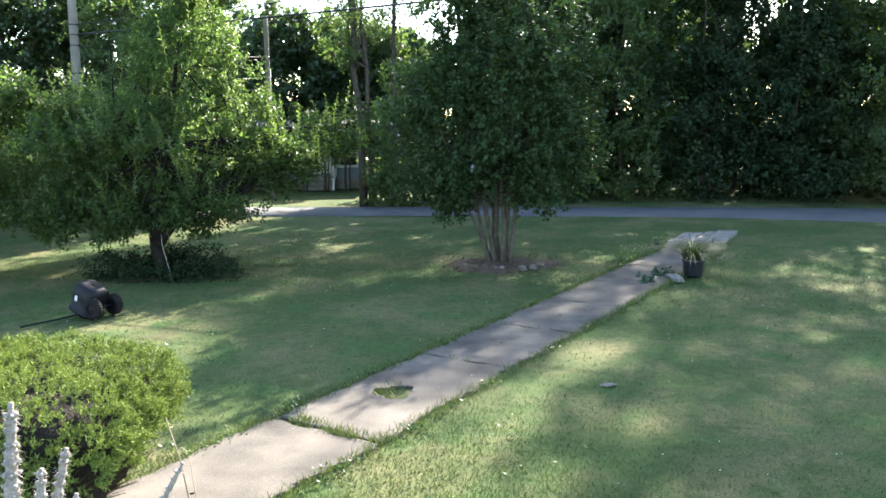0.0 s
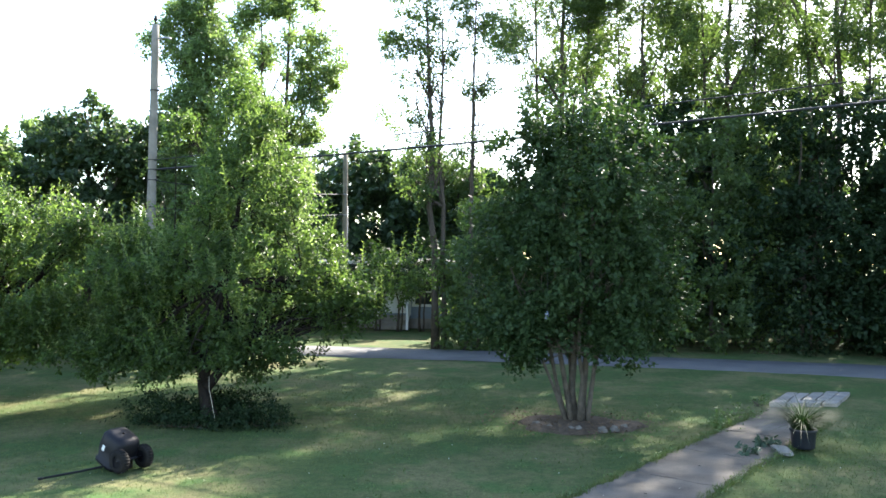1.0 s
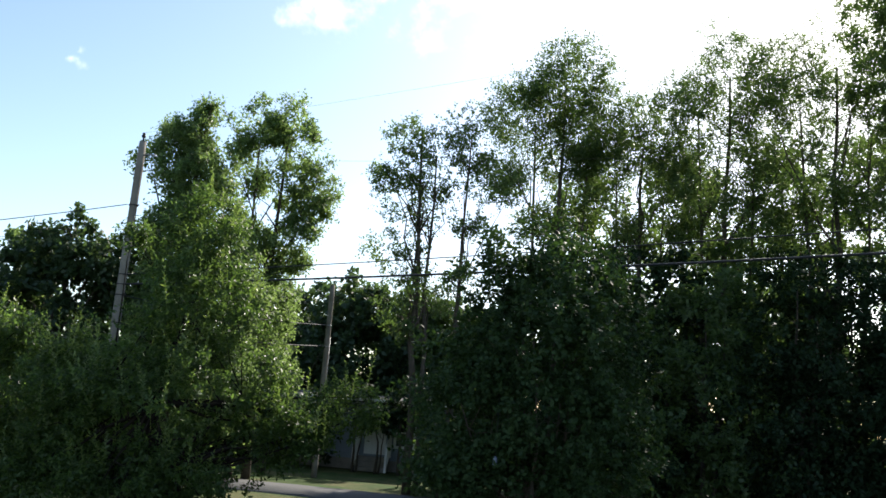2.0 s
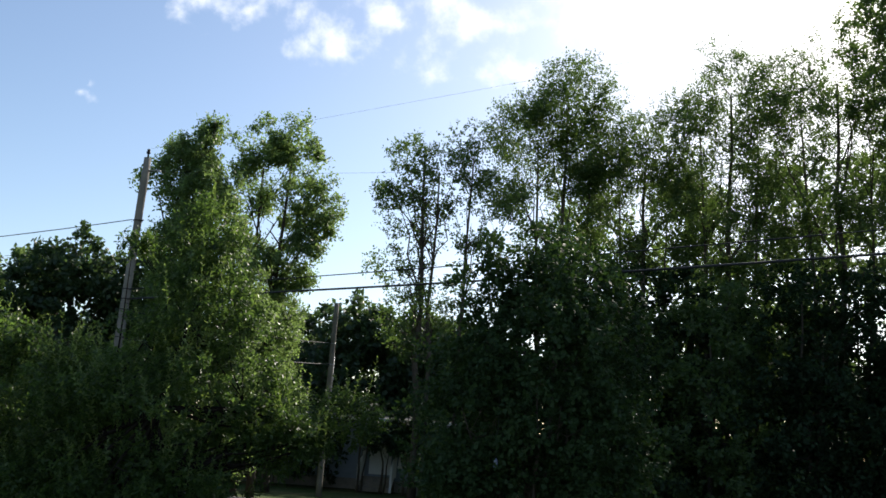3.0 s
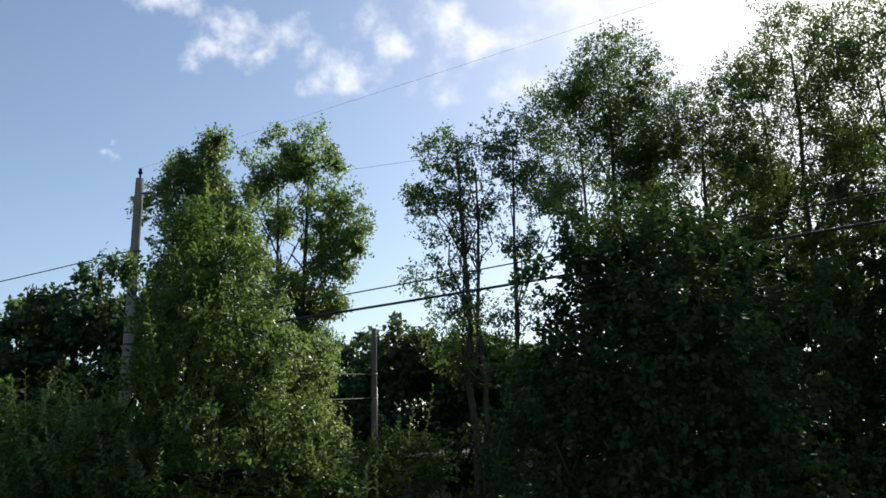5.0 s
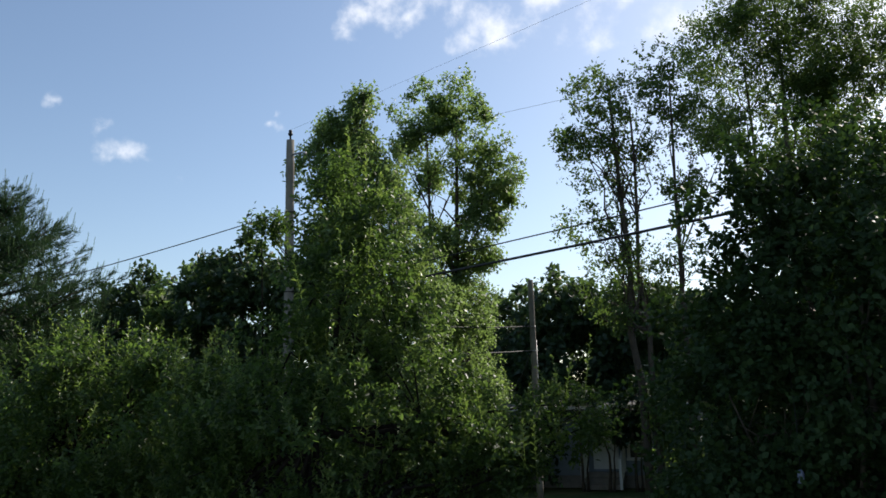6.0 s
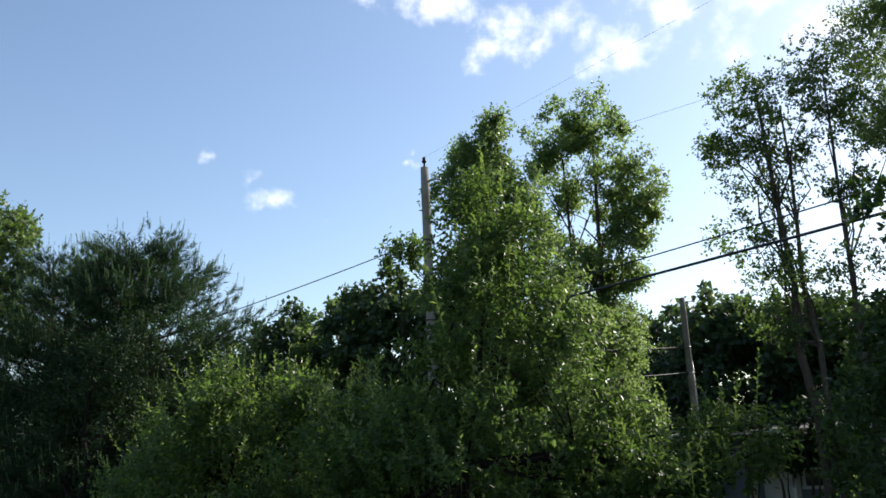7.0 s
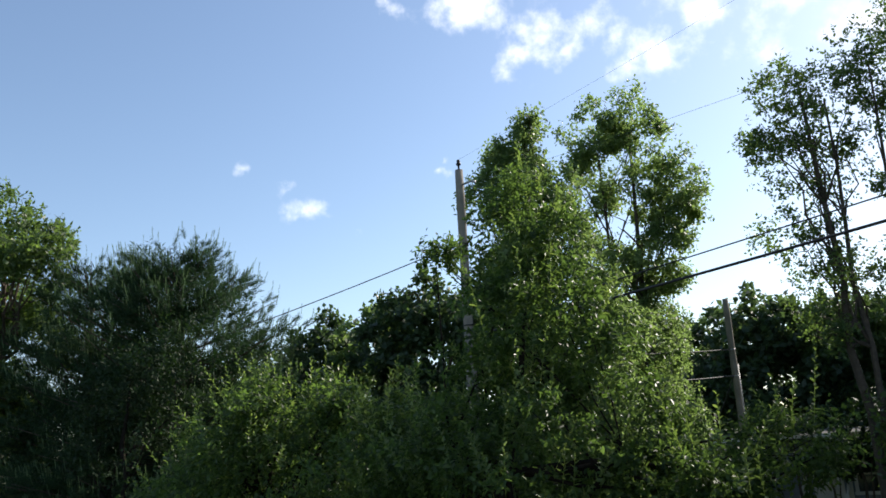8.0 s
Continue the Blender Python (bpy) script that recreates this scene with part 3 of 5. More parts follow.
tree("roadside_poplar", (-2.75, 28.4, 0), [((-3.1, 28.2, 11.4), 0.13, (0, 0)), ((-2.6, 28.4, 10.8), 0.10, (0.28, 0.1))],
     [((-3.4, 28.2, 11.0), (1.1, 1.2, 0.95)), ((-4.1, 28.2, 10.4), (0.75, 1.0, 0.7)), ((-3.4, 28.2, 9.2), (1.3, 1.3, 1.1)), ((-2.5, 28.3, 10.4), (1.1, 1.1, 1.6)), ((-3.7, 28.2, 7.6), (1.0, 1.0, 0.9)), ((-2.9, 28.3, 6.4), (1.3, 1.0, 0.9)), ((-3.5, 28.2, 5.2), (0.8, 0.9, 0.7))],
     dict(AIRY, mat=M_WOOD, thin=-0.05, gap=0.75, density=31, leaf=0.10, clump=0.4, twig=0.26, tuft=9), M_BARK,
     "tall open tree with paired dark trunks against the sky", seed=43, limbs=4)

tree("roadside_sapling", (-1.7, 28.6, 0), [((-1.5, 28.6, 11.6), 0.09, (0, 0))],
     [((-1.6, 28.7, 11.4), (1.2, 1.2, 1.1)), ((-0.7, 28.9, 10.2), (1.1, 1.1, 1.2)), ((-1.3, 28.8, 8.8), (0.7, 0.8, 0.7)), ((-1.7, 28.7, 6.5), (0.8, 0.8, 0.7))],
     dict(AIRY, mat=M_WOOD, thin=-0.05, gap=0.75, density=31, leaf=0.10, clump=0.4, twig=0.26, tuft=9), M_BARK,
     "thin straight tree at the edge of the woods", seed=47, limbs=3)

# tall woods across the lane: foot x, y, height, breadth
# the last four rise out of view, their height added to shade the lawn
WOODS = [(1.4, 34.2, 17.7, 2.7), (4.6, 34.8, 15.6, 2.3), (7.7, 33.8, 18.0, 2.7), (11.4, 33.0, 18.2, 3.1), (14.4, 31.6, 21.2, 2.9), (18.2, 30.0, 22.0, 2.9),
         (22.0, 27.6, 21.0, 3.0), (26.4, 25.0, 20.0, 3.2)]
for i, (x, y, h, w) in enumerate(WOODS):
    r = np.random.default_rng(300 + i)
    blobs = [((x + 0.3, y, h - 2.0), (w * 0.75, w * 0.8, 1.9)), ((x - 0.5 * w, y, h - 3.4), (w * 0.62, w * 0.7, 1.9)), ((x + 0.55 * w, y + 0.3, h - 3.8), (w * 0.62, w * 0.7, 2.0)),
             ((x - 0.2 * w, y + 0.2, h - 6.2), (w * 0.8, w * 0.8, 1.8)), ((x + 0.25 * w, y, h - 8.0), (w * 0.9, w * 0.9, 2.0))]
    if i == 0:
        blobs = blobs[:3] + [((x - 0.7 * w, y, h - 5.8), (w * 0.4, w * 0.4, 1.0)), ((x + 0.1 * w, y, h - 5.2), (w * 0.5, w * 0.5, 0.8)), ((x + 0.45 * w, y, h - 6.9), (w * 0.35, w * 0.4, 0.7)), ((x - 0.25 * w, y, h - 7.7), (w * 0.4, w * 0.4, 0.8))]
    if i == 1:
        blobs = [((x + 0.2, y, h - 1.7), (w * 0.75, w * 0.8, 1.5)), ((x - 0.5 * w, y, h - 2.9), (w * 0.6, w * 0.7, 1.4)), ((x + 0.6 * w, y, h - 3.2), (w * 0.6, w * 0.7, 1.6)), ((x - 0.1 * w, y, h - 5.6), (w * 0.4, w * 0.5, 0.7)), ((x + 0.8 * w, y, h - 5.8), (w * 0.35, w * 0.4, 0.7))]
    tree("woodland_tree", (x, y, 0), [((x + 0.2, y, h - 2.0), 0.16, (0, 0)), ((x - 0.35 * w, y + 0.2, h - 3.5), 0.12, (-0.45, 0.2)), ((x + 0.45 * w, y, h - 4.5), 0.10, (0.55, 0.1))], blobs,
         dict(mat=M_WOOD, density=(52, 42, 32, 30, 18, 16, 16, 14)[i], leaf=(0.11 if x < 13 else 0.16), twig=0.38, per_twig=9, thin=(-0.15, -0.2, -0.2, -0.2, -0.25, -0.15, -0.05, -0.05)[i], gap=(0.9, 1.3, 1.4, 1.2, 1.0, 1.3, 1.5, 1.5)[i], up=0.15, inner=0.3, slim=0.55, tuft=9, clump=0.42, rough=0.2, small=True), M_BARK,
         "tall dense woodland tree, dark against the light", "woods across the lane", seed=310 + 7 * i, limbs=4)

# a second row, deeper in the woods: foot x, y, height
for i, (x, y, h) in enumerate([(3.2, 39.6, 14.2), (7.2, 39.8, 15.0), (11.2, 38.8, 15.4), (15.4, 37.2, 16.0), (19.8, 35.0, 16.4), (24.2, 32.2, 16.0)]):
    tree("woodland_tree", (x, y, 0), [((x, y, h - 2.0), 0.18, (0, 0)), ((x + 0.9, y, h - 3.2), 0.12, (0.4, 0.1))],
         [((x, y, h - 2.0), (1.9, 1.8, 1.9)), ((x - 1.1, y, h - 4.2), (1.7, 1.7, 1.7)), ((x + 1.2, y, h - 4.6), (1.7, 1.7, 1.8)), ((x, y, h - 7.0), (2.2, 1.9, 1.7))],
         dict(mat=M_WOOD, density=11, leaf=0.22, twig=0.36, per_twig=8, thin=-0.3, gap=1.2, up=0.15, inner=0.3, slim=0.55, tuft=9, clump=0.5, rough=0.2, small=True), M_BARK,
         "tall woodland tree standing deeper in the woods", "woods across the lane", seed=360 + 7 * i, limbs=2)

# undergrowth in front of the woods: x, y, height, breadth
UNDER = [(-1.1, 30.8, 5.2, 1.7), (0.9, 30.2, 7.6, 2.1), (3.6, 30.4, 8.4, 2.3), (6.4, 30.0, 8.0, 2.3), (9.2, 29.8, 8.8, 2.4), (12.2, 29.0, 8.2, 2.5), (15.2, 28.0, 8.8, 2.5), (18.2, 26.0, 8.4, 2.6),
         (21.4, 23.6, 9.0, 2.8), (-1.75, 28.3, 3.7, 0.9), (2.2, 32.6, 8.6, 2.2), (5.6, 32.4, 9.0, 2.3), (8.4, 32.2, 9.0, 2.3), (11.4, 31.4, 9.2, 2.4), (14.4, 30.4, 9.2, 2.4), (17.4, 28.8, 9.4, 2.5), (20.6, 26.8, 9.4, 2.6), (24.4, 22.4, 9.6, 2.8)]
for i, (x, y, h, w) in enumerate(UNDER):
    near = y < 31.1 and x < 17
    tree("woodland_bush", (x, y, 0), [((x, y, h - 1.5), 0.09, (0, 0)), ((x + 0.6, y, h - 2.5), 0.07, (0.3, 0.1))],
         [((x, y, h * 0.70), (w * 0.85, w * 0.8, h * 0.30)), ((x - 0.3, y - 0.2, h * 0.40), (w, w * 0.9, h * 0.28)), ((x + 0.3, y - 0.5, h * 0.15), (w * 1.05, w * 0.9, h * 0.17))],
         dict(mat=M_SHADED if i % 3 else M_WOOD, density=(16 if near else 5), leaf=(0.165 if near else 0.28), twig=0.34, per_twig=8, thin=-0.6, gap=0.9, up=0.25, slim=0.6, tuft=9, clump=0.4, floor=0.02, rough=0.2, small=True), M_BARK,
         "dense dark bush at the edge of the woods", "undergrowth along the lane", seed=410 + 5 * i, limbs=2, category="bush")

# shrubs round the low house: x, y, height, breadth, lowest leaves
SHRUBS = [(-11.4, 34.9, 3.3, 1.2, 0.02), (-9.4, 34.8, 3.5, 1.2, 0.02), (-7.5, 34.9, 3.3, 1.0, 0.02), (-2.7, 34.9, 2.4, 0.7, 0.02), (-5.9, 34.9, 3.6, 0.65, 1.6), (-4.1, 34.9, 3.7, 0.65, 1.7), (-5.0, 34.8, 2.72, 0.6, 1.55), (-8.6, 44.4, 5.4, 1.9, 0.02), (-5.2, 44.2, 5.0, 1.9, 0.02), (-2.2, 43.8, 5.2, 1.9, 0.02), (-12.0, 44.2, 5.2, 1.9, 0.02)]
for i, (x, y, h, w, low) in enumerate(SHRUBS):
    if low > 1:
        blobs = [((x, y, h - 0.7), (w, w * 0.6, 0.65)), ((x + 0.25, y, low + 0.45), (w * 0.9, w * 0.5, 0.4))]
    else:
        blobs = [((x, y, h * 0.66), (w * 0.9, w * 0.7, h * 0.34)), ((x + 0.1, y - 0.1, h * 0.3), (w, w * 0.7, h * 0.3))]
    tree("house_shrub", (x, y, 0), [((x, y, h - 0.6), 0.06, (0, 0)), ((x + 0.3, y, h - 0.9), 0.04, (0.12, 0.05))], blobs,
         dict(mat=M_SHADED, density=12, leaf=0.2, twig=0.3, per_twig=8, thin=-0.6, gap=0.8, up=0.3, slim=0.6, tuft=8, clump=0.28, floor=low, small=True), M_BARK,
         "dark leafy shrub growing beside the low house", "shrubs round the house", seed=460 + 3 * i, limbs=2, category="shrub")

tree("lane_tree", (-4.4, 45.2, 0), [((-4.6, 45.2, 7.0), 0.16, (0, 0)), ((-3.4, 45.2, 6.4), 0.11, (0.2, 0))],
     [((-5.4, 45.0, 6.4), (1.8, 1.5, 1.9)), ((-3.3, 45.0, 6.2), (1.8, 1.5, 2.0)), ((-4.6, 44.8, 3.8), (2.4, 1.5, 1.6)), ((-1.6, 44.9, 4.4), (1.8, 1.5, 2.4))],
     dict(mat=M_WOOD, density=32, leaf=0.2, twig=0.34, per_twig=9, thin=-0.8, gap=1.2, up=0.2, slim=0.55, small=True), M_BARK,
     "leafy green tree standing behind the low house", seed=53, limbs=3)

# dark maples and the pine by the left boundary
MAPLES = [(-13.2, 25.6, 8.4, 1.9), (-11.4, 26.8, 8.0, 1.6), (-15.6, 26.6, 8.0, 1.5), (-17.9, 27.0, 7.9, 1.7), (-20.6, 27.4, 7.0, 1.9), (-23.5, 27.0, 7.0, 2.2)]
for i, (x, y, h, w) in enumerate(MAPLES):
    tree("maple_tree", (x, y, 0), [((x, y, h - 1.5), 0.16, (0, 0))],
         [((x, y, h - 1.5), (w * 0.55, w * 0.6, 1.1)), ((x - 0.55 * w, y, h - 2.3), (w * 0.5, w * 0.6, 1.0)), ((x + 0.55 * w, y, h - 2.2), (w * 0.5, w * 0.6, 0.9)), ((x - 0.2, y - 0.2, h * 0.5), (w * 1.05, w, h * 0.25)), ((x + 0.2, y - 0.3, h * 0.26), (w * 1.1, w, h * 0.25))],
         dict(mat=M_ASH if i in (2,) else M_MAPLE, density=24, leaf=0.17, twig=0.2, per_twig=8, thin=-0.75 if i != 2 else -0.2, gap=1.0, up=0.1, slim=0.7, tuft=12, clump=0.36, rough=0.2, small=True), M_BARK,
         "dark green rounded maple at the garden boundary", "maples on the boundary", seed=510 + 5 * i, limbs=2)



def pine(base, height, spread, blobs, seed):
    """A bushy pine: upswept boughs with bottle-brush sprays, candles at their tips coloured as sunlit, and a dense
    heart.
    """
    r = np.random.default_rng(seed)
    top = thing("pine_tree", base, "dark bushy pine with upswept boughs and candle tips", "tree", "pines on the boundary")
    stem = bent((0, 0, -0.15), (0.1, 0, height - 0.5), 8, 0.15, r)
    s = Shell()
    s.tube(stem, [0.24 * (1.2 - i / 7.5) for i in range(9)], 10)
    part("trunk", s, M_BARK, top)
    tuft_at, tuft_way, tuft_t = [], [], []
    for i in range(150):
        f = r.uniform(0.12, 0.97)
        z0 = height * f
        reach = spread * (1.0 - 0.75 * max(0.0, (f - 0.62) / 0.38) ** 1.3) * r.uniform(0.72, 1.06)
        a = r.uniform(0, 6.283)
        d = np.array([math.cos(a), math.sin(a), 0.0])
        lat = np.array([-d[1], d[0], 0.0])
        rise, lift = 0.02 + 0.5 * f ** 3, r.uniform(0.10, 0.24)

        def on(t):
            return np.array([0, 0, z0 - 0.35 * reach]) + d * reach * t + np.array([0, 0, reach * (rise * t + lift * t * t)])

        s = Shell()
        s.tube([Vector(on(t)) for t in (0, 0.25, 0.5, 0.75, 1.0)], [0.045, 0.034, 0.025, 0.016, 0.006], 5)
        part("bough", s, M_BARK, top)
        for t in r.uniform(0.3, 1.0, 24):
            w = r.normal() * (0.42 * (1.05 - t) + 0.10) * reach
            tuft_at.append(on(t) + lat * w + np.array([0, 0, 0.05 * r.normal() + 0.12 * abs(w)]))
            tuft_way.append(d * 0.75 + lat * np.sign(w) * 0.35 + np.array([0, 0, 0.55]))
            tuft_t.append(t)
    P, W, T = np.array(tuft_at), unit(np.array(tuft_way) + r.normal(size=(len(tuft_at), 3)) * 0.22), np.array(tuft_t)

    def brush(p, w, length, needle, count, name, mat, tilt):
        n = len(p)
        t = np.linspace(0.05, 1.0, count)
        foot = p[:, None] + w[:, None] * (length[:, None] * t)[..., None]
        e1 = unit(np.cross(w, np.array([0.31, 0.9, 0.17])))
        e2 = np.cross(w, e1)
        turn = np.arange(count) * 2.4 + r.uniform(0, 6.3, (n, 1))
        out = e1[:, None] * np.cos(turn)[..., None] + e2[:, None] * np.sin(turn)[..., None]
        along = unit(out * tilt + w[:, None] + r.normal(size=foot.shape) * 0.15) * (needle * r.uniform(0.7, 1.2, foot.shape[:2]))[..., None]
        side = unit(np.cross(along, r.normal(size=foot.shape))) * 0.0055
        ob = new(name, leaf_mesh(name, foot.reshape(-1, 3), along.reshape(-1, 3), side.reshape(-1, 3), np.zeros((n * count, 3)), mat, "blade"))
        ob.parent = top
        return ob

    brush(P, W, r.uniform(0.16, 0.34, len(P)), 0.15, 44, "bough_needles", M_PINE, 0.9)
    tip = T > 0.72
    Q, V = P[tip] + W[tip] * 0.3, unit(W[tip] * 0.35 + np.array([0, 0, 1.0]) + r.normal(size=(tip.sum(), 3)) * 0.12)
    tagged(brush(Q, V, r.uniform(0.16, 0.34, len(Q)), 0.05, 26, "lit_growth", M_PINE_LIT_TIP, 0.5), "upright candle tips coloured as sunlit")
    local = [(np.array(c) - np.array(base), rad) for c, rad in blobs]
    ob = new("crown", foliage("crown", local, seed, M_PINE, 24, 0.19, twig=0.36, per_twig=14, thin=-0.6, gap=0.9, up=0.9, slim=0.14, align=0.7, rough=0.3, tuft=8, clump=0.4, small=True))
    ob.parent = top


pine((-18.2, 21.4, 0), 8.5, 3.9, [((-18.2, 21.4, 7.2), (1.9, 1.7, 1.2)), ((-17.6, 21.4, 5.9), (2.4, 2.0, 1.3)), ((-18.0, 21.2, 3.8), (2.5, 2.0, 2.0)), ((-18.4, 21.2, 1.6), (2.8, 2.2, 1.6)), ((-20.4, 21.3, 3.2), (1.6, 1.8, 3.0))], 61)
pine((-22.6, 21.6, 0), 8.9, 3.3, [((-22.6, 21.6, 7.2), (1.7, 1.6, 1.4)), ((-22.0, 21.5, 5.4), (2.2, 1.9, 1.5)), ((-22.4, 21.4, 3.4), (2.5, 2.0, 2.2)), ((-22.2, 21.2, 1.6), (2.8, 2.2, 1.5))], 63)

tree("fruit_tree", (-16.4, 18.4, 0), [((-16.2, 18.5, 4.6), 0.11, (0, 0)), ((-17.4, 18.5, 3.8), 0.07, (-0.12, 0.05))],
     [((-15.5, 18.9, 4.9), (1.3, 0.9, 1.1)), ((-17.0, 18.9, 4.5), (1.4, 0.9, 1.0)), ((-16.4, 18.8, 3.0), (1.9, 1.1, 1.5)), ((-18.6, 19.0, 3.4), (1.3, 0.9, 1.5))],
     dict(mat=M_SHADED, density=40, leaf=0.08, twig=0.3, per_twig=10, thin=-0.3, gap=0.8, up=0.8, slim=0.55, tuft=9, clump=0.3, rough=0.28, floor=0.5, small=True), M_BARK_AND_SHADE,
     "small-leaved fruit tree standing in front of the pine", seed=69, limbs=4)

tree("boundary_tree", (-25.4, 20.4, 0), [((-25.2, 20.3, 9.6), 0.24, (0, 0))],
     [((-26.0, 20.2, 11.0), (1.5, 1.8, 1.2)), ((-24.2, 20.2, 10.1), (1.2, 1.6, 1.2)), ((-28.3, 20.2, 10.6), (1.6, 1.8, 1.5)), ((-22.9, 20.0, 9.0), (0.9, 1.2, 1.1)), ((-26.6, 20.3, 8.4), (2.4, 2.2, 2.0)), ((-24.6, 20.0, 6.2), (2.6, 2.2, 2.2)), ((-25.2, 20.0, 2.8), (3.4, 2.4, 2.8))],
     dict(mat=M_WOOD, density=32, leaf=0.16, twig=0.3, per_twig=9, thin=-0.15, gap=1.5, up=-0.3, slim=0.5, tuft=14, clump=0.46, rough=0.2, small=True), M_BARK,
     "tall leafy green tree beside the pine", seed=67)

# woods far behind the lane
FAR = [(-12.0, 46, 8.4), (-9.0, 45, 9.2), (-6.3, 46, 8.6), (-2.5, 47, 8.0), (-16, 47, 8.0), (-21, 46, 8.2), (-27, 45, 8.5), (-34, 42, 9.0), (-42, 37, 9.5), (-34, 24, 9.5), (-33, 14, 10.0), (3, 47, 7), (12, 44, 9), (22, 38, 13), (31, 31, 13), (36, 20, 13), (5.0, 39.5, 9), (7.5, 39, 9), (11.5, 38, 9), (15.5, 37, 9), (19.5, 35, 9), (23.5, 32.5, 9), (27, 29.5, 9)]
for i, (x, y, h) in enumerate(FAR):
    w = 2.6
    tree("far_tree", (x, y, 0), [((x, y, h - 2), 0.2, (0, 0))],
         [((x, y, h - 1.9), (w * 0.75, w * 0.75, 1.8)), ((x + 0.3, y - 0.3, h * 0.5), (w * 1.2, w, h * 0.32)), ((x - 0.3, y - 0.4, h * 0.2), (w * 1.3, w, h * 0.22))],
         dict(mat=M_MAPLE, density=(12 if i < 4 else 2.4), leaf=(0.3 if i < 4 else 0.5), twig=0.35, per_twig=7, thin=-0.8, gap=1.5, up=0.1, slim=0.7, tuft=10, clump=0.5, rough=0.2, small=True), M_BARK,
         "dense green tree in the far woods", "far woods", seed=710 + 5 * i, limbs=2)


# ---- poles and cables ----
def utility_pole(foot, top, r0, r1, label):
    p = thing("utility_pole", foot, label, "utility pole", "utility poles")
    lean = Vector(top) - Vector(foot)
    s = Shell()
    k = 14
    pts = [lean * (i / k) - Vector((0, 0, 0.3 if i == 0 else 0)) for i in range(k + 1)]
    s.tube(pts, [r0 + (r1 - r0) * i / k + 0.004 * math.sin(i * 2.1) for i in range(k + 1)], 14)
    part("shaft", s, M_POLE, p)
    return p, lean


def cable(a, b, sag, radius, label):
    a, b = Vector(a), Vector(b)
    s = Shell()
    pts = [a.lerp(b, i / 40) - Vector((0, 0, sag * 4 * (i / 40) * (1 - i / 40))) for i in range(41)]
    s.tube([p - a for p in pts], [radius] * 41, 6)
    ob = new("overhead_cable", mesh_of("overhead_cable", s, M_WIRE))
    ob.location = a
    return tagged(ob, label, "cable", "overhead cables")


P1F, P1T = Vector((-9.72, 22.4, 0)), Vector((-9.33, 21.8, 8.87))


def on_pole(z):
    return P1F.lerp(P1T, z / P1T.z)


p1, lean = utility_pole(P1F, P1T, 0.135, 0.092, "weathered grey wooden utility pole behind the apple tree")
s = Shell()
s.lathe([(0.02, 0), (0.022, 0.10), (0.05, 0.12), (0.055, 0.16), (0.03, 0.18), (0.045, 0.20), (0.03, 0.24), (0.0, 0.25)], Matrix.Translation(lean), 12)
part("insulator", s, M_BLACK, p1, "dark pin insulator")
s = Shell()
arm = lean - Vector((0, 0, 0.36))
s.tube([arm, arm + Vector((0.32, -0.02, 0.02)), arm + Vector((0.42, -0.02, -0.02))], [0.022, 0.022, 0.035], 8)
part("bracket", s, M_METAL, p1, "short dark side bracket")
for z in (5.17, 5.42, 7.2, 4.9, 4.2):
    c = on_pole(z) - P1F
    s = Shell()
    s.lathe([(0.112, -0.012), (0.120, -0.012), (0.120, 0.012), (0.112, 0.012)], Matrix.Translation(c), 14)
    s.tube([c + Vector((0.08, -0.05, 0)), c + Vector((0.19, -0.08, 0))], [0.014, 0.02], 8)
    part("clamp", s, M_WIRE, p1, "narrow dark clamp")

P2F, P2T = Vector((-6.5, 31.5, 0)), Vector((-6.45, 31.35, 6.72))
p2, lean2 = utility_pole(P2F, P2T, 0.105, 0.085, "grey wooden service pole beyond the lane")
for z in (4.5, 5.25):
    s = Shell()
    c = lean2 * (z / P2T.z)
    s.lathe([(0.096, -0.02), (0.102, -0.02), (0.102, 0.02), (0.096, 0.02)], Matrix.Translation(c), 12)
    s.tube([c + Vector((0, -0.1, 0)), c + Vector((-0.02, -0.17, 0))], [0.015, 0.02], 6)
    part("clamp", s, M_METAL, p2)
s = Shell()
s.tube([lean2 + Vector((0.10, -0.02, -1.9)), lean2 + Vector((0.105, -0.02, -3.4)), lean2 + Vector((0.115, -0.02, -4.6))], [0.015, 0.015, 0.015], 8)
part("conduit", s, M_METAL, p2, "grey conduit")

utility_pole((26.0, 10.0, 0), (26.0, 10.0, 11.3), 0.17, 0.12, "weathered wooden utility pole farther along the lane")
utility_pole((-45.0, 18.1, 0), (-45.0, 18.1, 7.6), 0.16, 0.12, "weathered wooden utility pole among far trees")
cable(on_pole(5.17) + Vector((0.19, -0.1, 0)), (25.9, 9.95, 7.1), 0.3, 0.023, "thick black overhead cable along the lane")
cable(on_pole(5.42) + Vector((0.19, -0.1, 0)), (25.9, 9.95, 7.6), 0.25, 0.012, "thin dark overhead wire along the lane")
cable(on_pole(7.2) + Vector((-0.1, -0.1, 0)), (-44.9, 18.05, 4.5), 1.2, 0.012, "dark overhead wire from the pole to far trees")
cable(P1F + lean + Vector((0.42, -0.02, -0.38)), (25.9, 9.95, 8.4), 0.9, 0.0025, "very thin wire from the bracket along the lane")
cable(on_pole(4.9), P2F + lean2 * (5.25 / P2T.z) + Vector((-0.02, -0.16, 0)), 0.12, 0.014, "pale service wire between the two poles")
cable(on_pole(4.2), P2F + lean2 * (4.5 / P2T.z) + Vector((-0.02, -0.16, 0)), 0.12, 0.018, "service wire between the two poles")
cable(P2F + lean2 * (4.5 / P2T.z) + Vector((-0.02, -0.16, 0)), (-9.2, 35.9, 2.7), 0.3, 0.016, "service wire drooping from the pole to the house")
